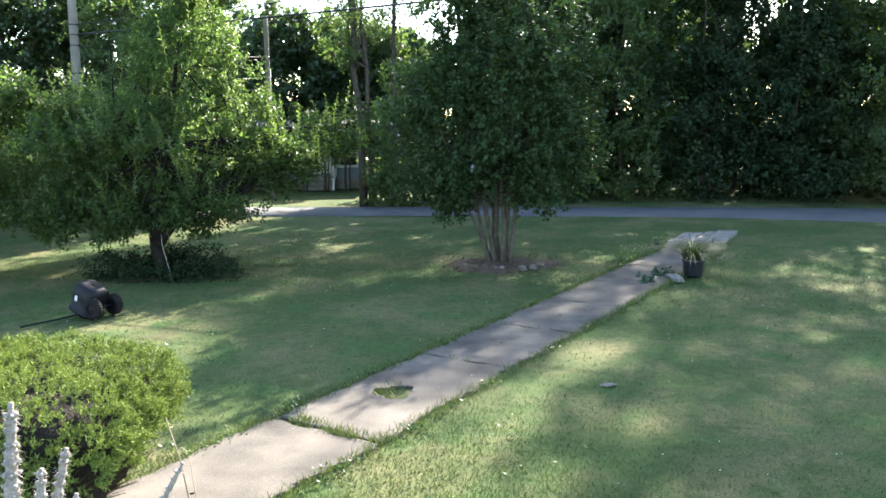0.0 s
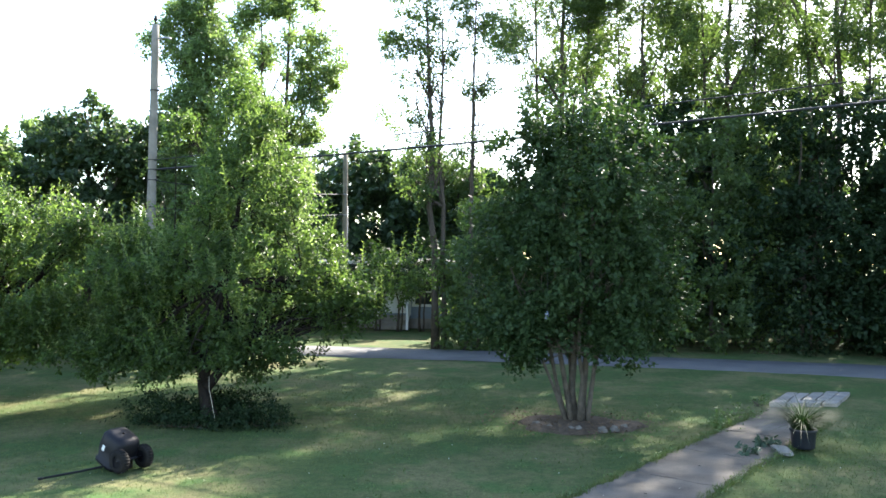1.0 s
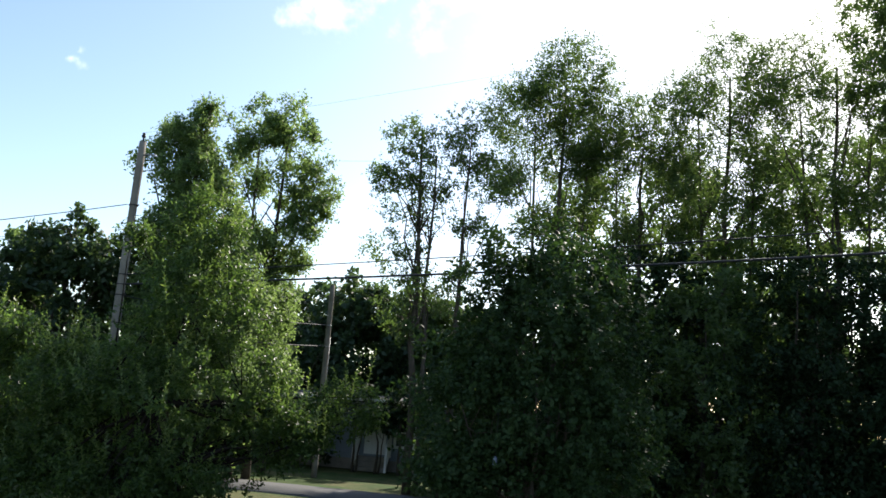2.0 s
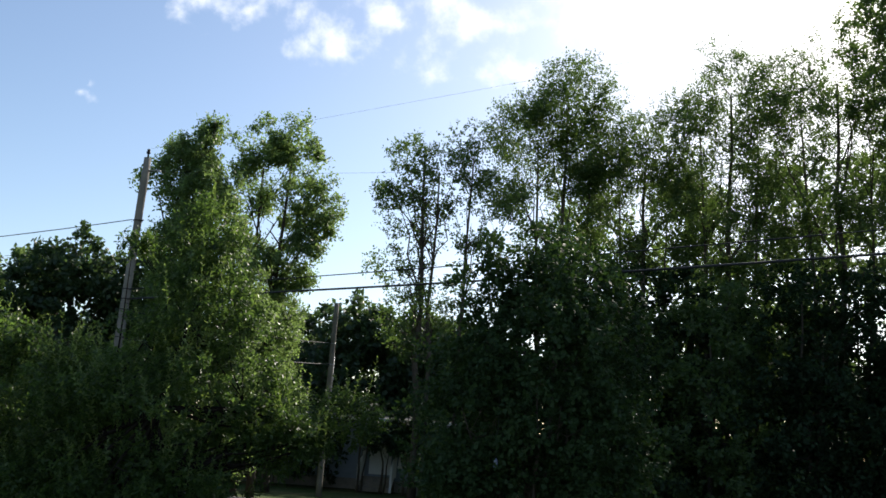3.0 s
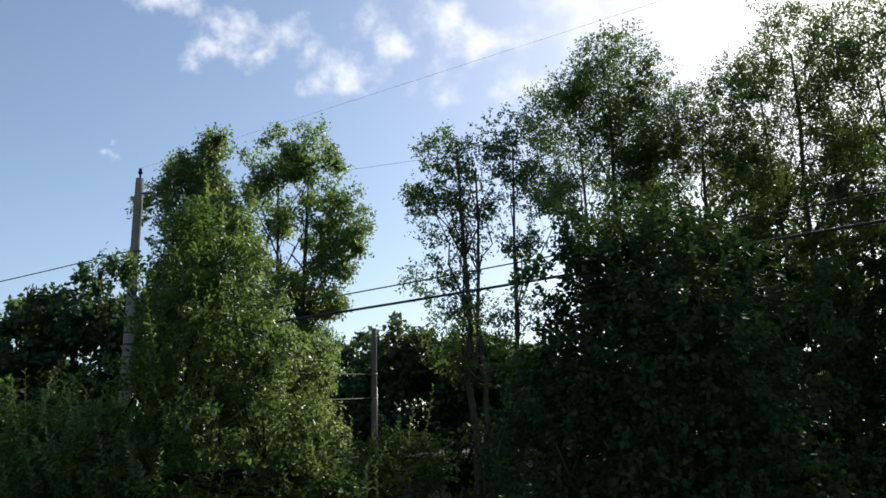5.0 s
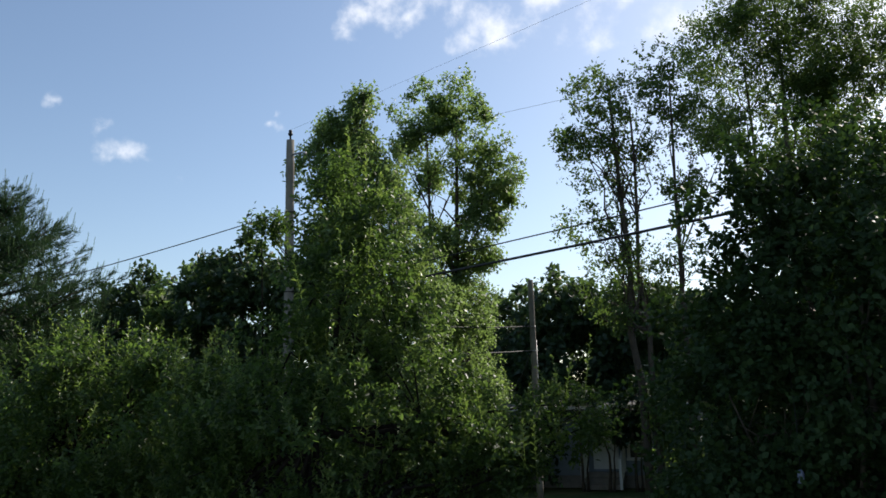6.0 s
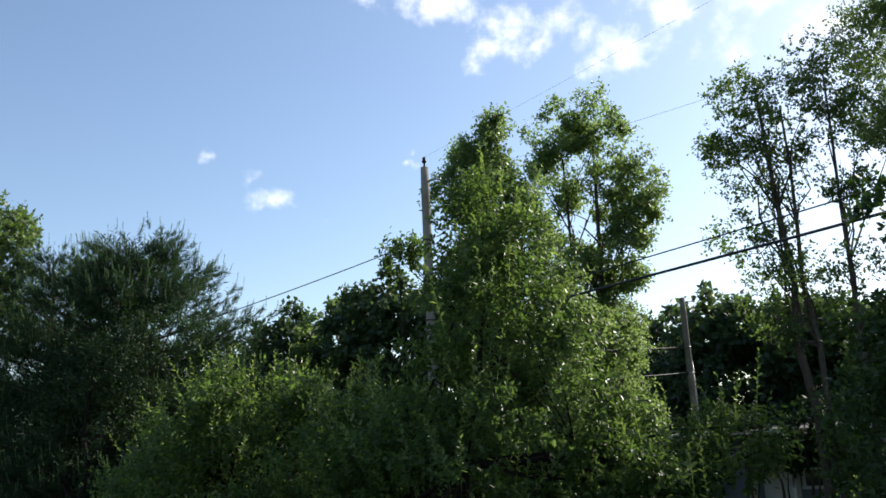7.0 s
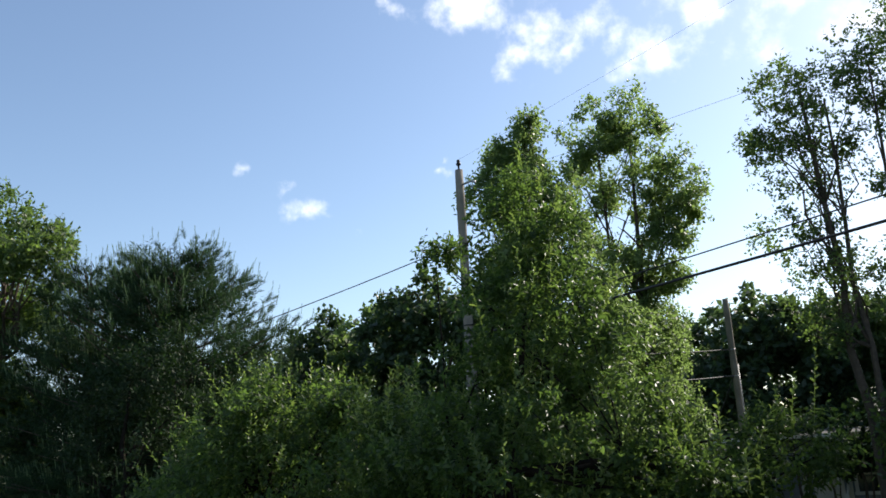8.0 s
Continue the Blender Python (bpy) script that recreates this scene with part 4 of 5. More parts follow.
cable(P1T + Vector((0, 0, 0.24)), (25.9, 9.95, 11.3), 0.1, 0.0022, "very thin wire above the trees")


# ---- house across the lane ----
def house():
    x0, x1, y0, y1, h = -12.5, -2.2, 36.0, 43.0, 2.75
    top = thing("house", (-7.0, 39.5, 0), "long low blue-grey clapboard house with a nearly flat roof", "house")
    o = Vector((-7.0, 39.5, 0))
    win = [(-4.45, -3.75, 1.0, 2.05), (-8.4, -7.4, 1.0, 2.05), (-11.4, -10.4, 1.0, 2.05)]
    door = (-5.75, -4.85, 0.55, 2.45)
    holes = sorted(win + [door])
    s = Shell()
    s.box((0, 0, 0.2), (x1 - x0 - 0.06, y1 - y0 - 0.06, 0.44))
    part("foundation", s, M_STONE, top, "grey foundation", smooth=False)
    s = Shell()
    xs = [x0] + [v for q in holes for v in q[:2]] + [x1]
    for i in range(0, len(xs), 2):
        s.box(((xs[i] + xs[i + 1]) / 2 - o.x, y0 + 0.1 - o.y, 0.4 + (h - 0.4) / 2), (xs[i + 1] - xs[i], 0.2, h - 0.4))
    for a, b, lo, hi in holes:
        if lo > 0.6:
            s.box(((a + b) / 2 - o.x, y0 + 0.1 - o.y, (0.4 + lo) / 2), (b - a, 0.2, lo - 0.4))
        s.box(((a + b) / 2 - o.x, y0 + 0.1 - o.y, (hi + h) / 2), (b - a, 0.2, h - hi))
    s.box((x0 + 0.1 - o.x, 0, 0.4 + (h - 0.4) / 2), (0.2, y1 - y0 - 0.4, h - 0.4))
    s.box((x1 - 0.1 - o.x, 0, 0.4 + (h - 0.4) / 2), (0.2, y1 - y0 - 0.4, h - 0.4))
    s.box((0, y1 - 0.1 - o.y, 0.4 + (h - 0.4) / 2), (x1 - x0, 0.2, h - 0.4))
    wall = part("wall", s, M_SIDING, top, smooth=False)
    # clapboards on the front
    boards = {}
    n = 14
    for k in range(n):
        z = 0.45 + k * (h - 0.45) / n
        segs = [(x0, x1)]
        for a, b, lo, hi in holes:
            if z + 0.1 > lo and z + 0.06 < hi:
                segs = [q for p0, p1 in segs for q in ((p0, min(p1, a - 0.1)), (max(p0, b + 0.1), p1)) if q[1] - q[0] > 0.15]
        for a, b in segs:
            key = round(b - a, 2)
            if key not in boards:
                sh = Shell()
                sh.add([(-key / 2, 0, 0), (key / 2, 0, 0), (key / 2, -0.022, 0), (-key / 2, -0.022, 0), (-key / 2, -0.004, 0.165), (key / 2, -0.004, 0.165)], [(3, 2, 5, 4), (0, 1, 2, 3)])
                boards[key] = mesh_of("clapboard", sh, M_SIDING, False)
            ob = new("clapboard", boards[key])
            ob.parent, ob.location = wall, ((a + b) / 2 - o.x, y0 - o.y, z)
    s = Shell()
    ridge, ov = 2.82, 0.9
    prof = [(y0 - ov - o.y, h - 0.12), (0, ridge), (y1 + ov - o.y, h - 0.12)]
    for (ya, za), (yb, zb) in zip(prof, prof[1:]):
        v = [(q - o.x, yy, zz + dz) for dz in (0, 0.14) for q in (x0 - 0.4, x1 + 0.4) for yy, zz in ((ya, za), (yb, zb))]
        s.add(v, [(0, 1, 3, 2), (4, 6, 7, 5), (0, 4, 5, 1), (2, 3, 7, 6), (0, 2, 6, 4), (1, 5, 7, 3)])
    roof = part("roof", s, M_ROOF, top, "grey shingled roof", smooth=False)
    s = Shell()
    s.box((0, y0 - ov - 0.02 - o.y, h - 0.015), (x1 - x0 + 0.8, 0.03, 0.11))
    part("fascia", s, M_WHITE, roof, "white eave board", smooth=False)
    s = Shell()
    for q in (x0 + 0.1, x1 - 0.1):
        s.add([(q - o.x, y0 - o.y, h), (q - o.x, y1 - o.y, h), (q - o.x, 0, ridge - 0.1)], [(0, 1, 2)])
    part("gable", s, M_SIDING, top, smooth=False)
    for a, b, lo, hi in win:
        w = Shell()
        for c, sz in ((((a + b) / 2, hi + 0.05), (b - a + 0.2, 0.1)), (((a + b) / 2, lo - 0.05), (b - a + 0.26, 0.1)), ((a - 0.05, (lo + hi) / 2), (0.1, hi - lo)), ((b + 0.05, (lo + hi) / 2), (0.1, hi - lo)), (((a + b) / 2, (lo + hi) / 2), (b - a, 0.05))):
            w.box((c[0] - o.x, y0 - 0.02 - o.y, c[1]), (sz[0], 0.07, sz[1]))
        fr = part("window", w, M_WHITE, top, "white window frame", smooth=False)
        for z0, z1 in ((lo, (lo + hi) / 2 - 0.03), ((lo + hi) / 2 + 0.03, hi)):
            g = Shell()
            g.box(((a + b) / 2 - o.x, y0 + 0.05 - o.y, (z0 + z1) / 2), (b - a - 0.01, 0.012, z1 - z0 - 0.01))
            part("pane", g, M_GLASS, fr, smooth=False)
    a, b, lo, hi = door
    s = Shell()
    s.box(((a + b) / 2 - o.x, y0 + 0.06 - o.y, (lo + hi) / 2), (b - a - 0.01, 0.05, hi - lo))
    d = part("door", s, M_WHITE, top, "white front door", smooth=False)
    s = Shell()
    s.lathe([(0.0, 0.0), (0.03, 0.01), (0.03, 0.03), (0.0, 0.05)], pose(b - 0.1 - o.x, y0 - 0.02 - o.y, 1.45, 90), 10)
    part("knob", s, M_METAL, d)
    # porch steps with white rails
    for k in range(3):
        s = Shell()
        s.box((-5.3 - o.x, y0 - 0.25 - 0.28 * k - o.y, 0.27 - 0.09 * k), (1.3, 0.3, 0.54 - 0.18 * k), bevel=0.01)
        part("step", s, M_STONE, top, smooth=False)
    for q in (-5.95, -4.65):
        s = Shell()
        for yy, zz in ((y0 - 0.12, 0.54), (y0 - 0.95, 0.0)):
            s.box((q - o.x, yy - o.y, zz + 0.5), (0.09, 0.09, 1.0))
        s.add([(q + dx - o.x, yy - o.y, zz) for yy, zz in ((y0 - 0.12, 1.42), (y0 - 0.95, 0.9), (y0 - 0.95, 0.98), (y0 - 0.12, 1.5)) for dx in (-0.04, 0.04)],
              [(0, 2, 4, 6), (1, 7, 5, 3), (0, 1, 3, 2), (4, 5, 7, 6), (2, 3, 5, 4), (0, 6, 7, 1)])
        for k in range(5):
            t = (k + 1) / 6
            s.box((q - o.x, y0 - 0.12 - 0.83 * t - o.y, 0.54 - 0.54 * t + 0.47), (0.03, 0.03, 0.88))
        part("railing", s, M_WHITE, top, "white stair railing", smooth=False)


house()


# ---- tow cart on the lawn ----
def tow_cart():
    top = thing("tow_cart", (-5.2, 12.25, 0), "black plastic tow-behind lawn cart with its tub tipped up", "cart")
    turn = pose(0, 0, 0, 0, 0, -24)
    for q in (-0.2, 0.2):
        m = turn @ Matrix.Translation((0.06, q, 0.155)) @ pose(0, 0, 0, 90)
        s = Shell()
        s.lathe([(0.08, -0.05), (0.125, -0.058), (0.148, -0.045), (0.155, 0.0), (0.148, 0.045), (0.125, 0.058), (0.08, 0.05)], m, 24)
        for k in range(24):
            a = 2 * math.pi * k / 24
            s.box(m @ Vector((0.151 * math.cos(a), 0.151 * math.sin(a), 0)), (0.018, 0.018, 0.08), (m.to_3x3().to_4x4() @ pose(0, 0, 0, 0, 0, math.degrees(a))))
        wheel = part("wheel", s, M_RUBBER, top, "dusty black rubber tyre")
        s = Shell()
        s.lathe([(0.0, -0.03), (0.03, -0.045), (0.055, -0.02), (0.083, -0.045), (0.083, 0.045), (0.055, 0.02), (0.03, 0.045), (0.0, 0.03)], m, 20)
        part("hub", s, M_BLACK, wheel)
    s = Shell()
    s.tube([turn @ Vector((0.06, -0.25, 0.155)), turn @ Vector((0.06, 0.25, 0.155))], [0.014, 0.014], 8)
    part("axle", s, M_BLACK, top)
    # the tub stands on its front edge, its floor turned up
    tub = turn @ pose(-0.2, 0.0, 0.28, 0, 24, 0) @ Matrix.Scale(0.96, 4)
    s = Shell()
    k = 28
    rings = [(0.20, 0.19, -0.25), (0.225, 0.215, -0.25), (0.225, 0.215, -0.21), (0.20, 0.195, -0.20), (0.235, 0.215, 0.0), (0.225, 0.2, 0.15), (0.19, 0.17, 0.205), (0.12, 0.1, 0.222), (0.02, 0.02, 0.225)]
    for ra, rb, z in rings:
        for j in range(k):
            a = 2 * math.pi * j / k
            w = (abs(math.cos(a)) ** 4.5 + abs(math.sin(a)) ** 4.5) ** (-1 / 4.5)
            s.v.append(tuple(tub @ Vector((ra * w * math.cos(a), rb * w * math.sin(a), z))))
    for q in range(len(rings) - 1):
        for j in range(k):
            j2 = (j + 1) % k
            s.f.append((q * k + j, q * k + j2, (q + 1) * k + j2, (q + 1) * k + j))
    body = part("tub", s, M_BLACK, top, "black moulded plastic tub")
    s = Shell()
    s.box(tub @ Vector((-0.06, -0.222, 0.0)), (0.05, 0.006, 0.08), tub.to_3x3().to_4x4())
    part("sticker", s, M_WHITE, body, "small white sticker", smooth=False)
    s = Shell()
    s.tube([turn @ Vector((0.06, 0, 0.14)), turn @ Vector((-0.2, -0.02, 0.06)), Vector((-0.5, -0.35, 0.045)), Vector((-0.82, -0.68, 0.03))], [0.015] * 4, 8)
    s.lathe([(0.012, -0.012), (0.035, -0.012), (0.035, 0.012), (0.012, 0.012), (0.012, -0.012)], Matrix.Translation((-0.84, -0.7, 0.03)), 14)
    part("drawbar", s, M_BLACK, top, "black steel drawbar lying on the grass")


tow_cart()


# ---- yew ----
def yew():
    top = thing("yew_bush", (-3.49, 5.35, 0), "clipped yew bush, yellow-green above and bare brown below", "bush")
    a, b, h = 1.52, 0.86, 1.26
    r = np.random.default_rng(77)

    def surface(n, shrink):
        d = unit(r.normal(size=(n, 3)))
        p = 6.5
        k = (np.abs(d) ** p).sum(1) ** (-1 / p)
        q = d * k[:, None]
        low = np.clip((q[:, 2] + 1) / 2, 0, 1)
        taper = 0.72 + 0.28 * np.clip(low * 1.6, 0, 1)
        lump = 1 + 0.03 * lumps(d * 3.0, 5)
        pos = np.stack([q[:, 0] * a * taper, q[:, 1] * b * taper, h / 2 + q[:, 2] * h / 2], 1) * np.array([1, 1, 1])
        c = np.array([0, 0, h / 2])
        return c + (pos - c) * (shrink * lump)[:, None], d, low

    n = 8600
    pos, d, low = surface(n, 1 - 0.07 * r.uniform(0, 1, n) ** 1.5)
    knob = gaps(pos, 9, 0.16)
    pos = pos + d * (0.042 * np.clip(knob, -1.5, 1.0))[:, None]
    bare = np.clip(0.46 + 0.28 * np.clip(d[:, 0] * 1.2, 0, 1) - low, 0, 1)
    keep = (r.uniform(0, 1, n) < 1.0 - 6.0 * bare) & (pos[:, 2] > 0.12) & (knob > -1.2)
    pos, d = np.repeat(pos[keep], 8, 0), np.repeat(d[keep], 8, 0)
    e = unit(r.normal(size=pos.shape) + d * 0.6)
    pos = pos + e * 0.035 * r.uniform(0.2, 1, (len(pos), 1))
    way = unit(d * 0.7 + e * 0.45 + np.array([0, 0, 0.35]))
    k = 9
    s = np.linspace(0, 1, k)
    base = pos[:, None] + way[:, None] * (0.045 * r.uniform(0.7, 1.3, len(pos))[:, None] * s)[..., None]
    along = unit(way[:, None] * 0.5 + unit(r.normal(size=base.shape)))
    size = 0.021 * r.uniform(0.7, 1.3, base.shape[:2])[..., None]
    side = unit(np.cross(along, r.normal(size=base.shape)))
    fold = np.zeros(base.shape)
    ob = new("needles", leaf_mesh("needles", base.reshape(-1, 3), (along * size).reshape(-1, 3), (side * size * 0.17).reshape(-1, 3), fold.reshape(-1, 3), M_YEW, "blade"))
    ob.parent = top
    s = Shell()
    for i in range(1100):
        p, dd, lo = surface(1, np.array([0.97]))
        p = Vector(p[0])
        if p.z > 1.0:
            continue
        s.tube(bent((p.x * 0.25, p.y * 0.25, 0.02), p, 4, 0.06, r), [0.010, 0.008, 0.006, 0.004, 0.002], 4)
    part("twigs", s, M_CORE, top, "bare brown twigs")
    # added solid core, near black, standing in for shade between the tufts
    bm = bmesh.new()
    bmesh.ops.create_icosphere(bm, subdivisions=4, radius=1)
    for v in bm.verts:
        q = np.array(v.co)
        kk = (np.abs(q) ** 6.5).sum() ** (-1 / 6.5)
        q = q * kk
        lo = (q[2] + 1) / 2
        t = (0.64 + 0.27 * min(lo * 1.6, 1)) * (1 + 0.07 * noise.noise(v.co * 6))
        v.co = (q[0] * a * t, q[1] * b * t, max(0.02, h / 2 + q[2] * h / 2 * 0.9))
    me = bpy.data.meshes.new("shade_core")
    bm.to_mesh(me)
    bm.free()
    me.materials.append(M_BARK_AND_SHADE)
    ob = new("shade_core", me)
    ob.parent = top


yew()


# ---- woolly flower spikes near the yew ----
def woolly_plant(foot, stalks):
    top = thing("woolly_plant", foot, "pale woolly plant with tall silvery flower spikes", "plant")
    f = Vector(foot)
    r = np.random.default_rng(88)
    for tip, thick, bend in stalks:
        tip = Vector(tip) - f
        root = Vector((tip.x * 0.55, tip.y * 0.55, 0.0))
        pts = [root.lerp(tip, i / 24) + Vector((bend * math.sin(math.pi * i / 24), 0, 0)) for i in range(25)]
        s = Shell()
        s.tube(pts[:18], [0.009] * 18, 7)
        stem = part("stalk", s, M_WOOL_LEAF, top)
        s = Shell()
        m = 30

        def on(t):
            return root.lerp(tip, t) + Vector((bend * math.sin(math.pi * t), 0, 0))

        span = [0.6 + 0.4 * j / m for j in range(m + 1)]
        s.tube([on(t) for t in span], [thick * (0.62 + 0.16 * math.sin(j * 2.1)) * (1 - 0.6 * (j / m) ** 6) for j in range(m + 1)], 9)
        for j in range(m):
            c = on(span[j] + r.normal() * 0.003)
            w = thick * (1.0 - 0.4 * (j / m) ** 4) * r.uniform(0.75, 1.1)
            for q in range(6):
                a = 6.283 * q / 6 + j * 1.3 + r.normal() * 0.2
                e = c + Vector((math.cos(a) * w, math.sin(a) * w, 0.008))
                s.tube([c, c.lerp(e, 0.65), e], [0.005, thick * r.uniform(0.22, 0.32), 0.002], 5)
            for q in range(22):
                a, z = r.uniform(0, 6.283), r.normal() * 0.012
                p = c + Vector((math.cos(a) * w * 0.7, math.sin(a) * w * 0.7, z))
                e = p + Vector((math.cos(a), math.sin(a), r.normal() * 0.6)) * thick * 0.5
                k = Vector((-math.sin(a), math.cos(a), 0)) * 0.0016
                s.add([p - k, p + k, e], [(0, 1, 2)])
        part("flower_spike", s, M_WOOL, stem, "silvery woolly flower spike")
    n = 70
    base = np.stack([r.normal(0, 0.22, n), r.normal(0, 0.16, n), r.uniform(0.0, 0.45, n)], 1)
    along = unit(np.stack([r.normal(size=n), r.normal(size=n), r.uniform(0.1, 0.9, n)], 1)) * r.uniform(0.1, 0.2, n)[:, None]
    side = unit(np.cross(along, r.normal(size=(n, 3)))) * 0.035
    ob = new("leaves", leaf_mesh("leaves", base, along, side, np.zeros((n, 3)), M_WOOL_LEAF))
    ob.parent = top


woolly_plant((-1.35, 1.75, 0), [((-1.155, 2.113, 2.128), 0.030, 0.00), ((-1.057, 2.049, 1.971), 0.024, 0.00), ((-1.047, 2.174, 1.975), 0.024, -0.1), ((-0.956, 2.016, 1.916), 0.022, 0.00), ((-0.773, 2.303, 1.873), 0.018, -0.25), ((-0.896, 2.116, 1.815), 0.018, -0.12)])


def dry_stem():
    a, b = Vector((-1.140, 3.224, 1.675)), Vector((-1.004, 3.043, 1.391))
    s = Shell()
    foot = Vector((b.x + 0.05, b.y + 0.02, 0))
    s.tube([p - foot for p in (foot - Vector((0, 0, 0.03)), foot.lerp(b, 0.5), b, b.lerp(a, 0.5) + Vector((0.01, 0, 0)), a)], [0.005, 0.005, 0.004, 0.003, 0.002], 6)
    s.tube([p - foot for p in (foot.lerp(b, 0.8), foot.lerp(b, 0.9) + Vector((0.03, 0, 0.05)), b.lerp(a, 0.55) + Vector((0.05, 0, 0)))], [0.003, 0.003, 0.0015], 6)
    ob = new("dry_stem", mesh_of("dry_stem", s, M_STRAW))
    ob.location = foot
    tagged(ob, "dry straw-coloured forked plant stem", "stem")


dry_stem()

# ---- small things in the garden ----


def low_growth(name, blobs, mat, leaf, density, label, seed, category, slim=0.5, up=0.4, twig=0.2):
    b = Vector((blobs[0][0][0], blobs[0][0][1], 0))
    local = [(np.array(c) - np.array(b), rad) for c, rad in blobs]
    top = thing(name, b, label, category)
    ob = new("leaves", foliage("leaves", local, seed, mat=mat, density=density, leaf=leaf, twig=twig, per_twig=9, thin=-0.8, gap=0.5, up=up, slim=slim, inner=0.2, tuft=5, clump=0.12, floor=0.01))
    ob.parent = top
    s = Shell()
    r = np.random.default_rng(seed)
    for c, rad in local:
        for k in range(8):
            e = Vector(c + unit(r.normal(size=3)) * np.array(rad) * 0.7)
            e.z = abs(e.z)
            s.tube(bent((c[0] * 0.9 + r.normal() * 0.1, c[1] * 0.9, -0.02), e, 3, 0.03, r), [0.008, 0.006, 0.005, 0.002], 5)
    part("stems", s, M_BARK, top)
    return top


low_growth("ground_bush", [((-5.5, 15.75, 0.14), (1.0, 0.5, 0.2)), ((-6.3, 15.5, 0.18), (0.65, 0.55, 0.28)), ((-4.35, 15.35, 0.08), (0.75, 0.45, 0.14)), ((-5.0, 15.9, 0.18), (0.8, 0.5, 0.26)), ((-5.5, 15.05, 0.05), (0.9, 0.25, 0.08))], M_SHADED, 0.06, 110,
           "low dark green undergrowth round the apple trunk", 95, "bush")
low_growth("hosta", [((3.55, 14.15, 0.02), (0.2, 0.18, 0.05)), ((3.98, 14.85, 0.02), (0.14, 0.12, 0.04))], M_HOSTA, 0.10, 30, "broad-leaved grey-green hosta beside the walk", 96, "plant", 0.6, 0.2, 0.07)
low_growth("border_plants", [((4.25, 17.3, 0.03), (0.15, 0.5, 0.05)), ((3.6, 16.2, 0.03), (0.12, 0.5, 0.05)), ((4.9, 18.9, 0.03), (0.15, 0.6, 0.06))], M_WEED, 0.06, 50, "ragged low weeds along the walk's edge", 97, "weeds")


def planter():
    top = thing("grass_planter", (4.5, 14.85, 0), "black pot with drooping ornamental grass by the walk", "plant pot")
    s = Shell()
    s.lathe([(0.0, 0.02), (0.16, 0.0), (0.172, 0.03), (0.19, 0.25), (0.205, 0.27), (0.205, 0.30), (0.18, 0.30), (0.172, 0.26), (0.0, 0.25)], None, 28)
    part("pot", s, M_POT, top)
    s = Shell()
    s.lathe([(0.172, 0.262), (0.1, 0.28), (0.0, 0.285)], None, 20)
    part("soil", s, M_SOIL, top)
    r = np.random.default_rng(5)
    s = Shell()
    for i in range(420):
        a, t = r.uniform(0, 6.283), r.uniform(0.6, 2.0)
        L = r.uniform(0.4, 0.8)
        d = Vector((math.cos(a), math.sin(a), 0))
        p = d * r.uniform(0.02, 0.14) + Vector((-0.02, 0, 0.27))
        w = Vector((-d.y, d.x, 0)) * 0.006
        q = [p + d * (L * t * k * k) + Vector((0, 0, L * (k - 0.45 * t * k * k))) for k in (0, 0.35, 0.7, 1.0)]
        s.add([q[0] - w, q[0] + w, q[1] - w, q[1] + w, q[2] - w * 0.7, q[2] + w * 0.7, q[3]], [(0, 1, 3, 2), (2, 3, 5, 4), (4, 5, 6)])
    part("grass_leaves", s, M_LILAC, top, "thin arching green blades", smooth=False)


planter()


def stone(place, size, seed, mat, label, name="stone"):
    bm = bmesh.new()
    bmesh.ops.create_icosphere(bm, subdivisions=3, radius=1)
    for v in bm.verts:
        n = noise.noise(v.co * 1.4 + Vector((seed, 0, 0))) * 0.35 + noise.noise(v.co * 4 + Vector((seed, 3, 0))) * 0.08
        v.co = v.co * (1 + n)
        v.co = (v.co.x * size[0], v.co.y * size[1], max(-0.4, v.co.z) * size[2])
    me = bpy.data.meshes.new(name)
    bm.to_mesh(me)
    bm.free()
    me.materials.append(mat)
    ob = new(name, me)
    ob.location = (place[0], place[1], size[2] * 0.3)
    ob.rotation_euler = (0, 0, seed * 1.7)
    return tagged(ob, label, "stone", "garden stones")


stone((4.08, 14.5), (0.27, 0.12, 0.07), 1, M_STONE, "pale flat field stone at the walk's edge")
stone((1.75, 8.64), (0.09, 0.06, 0.016), 2, M_FIELD, "flat grey stone lying in the grass")
r = np.random.default_rng(31)
for i in range(7):
    a = 3.5 + 0.42 * i
    stone((1.15 + 0.8 * math.cos(a) + r.normal() * 0.06, 16.2 + 0.6 * math.sin(a) + r.normal() * 0.05), (r.uniform(0.05, 0.12), r.uniform(0.05, 0.09), r.uniform(0.04, 0.08)), 3 + i, M_FIELD, "rounded grey field stone at the foot of the lilac")


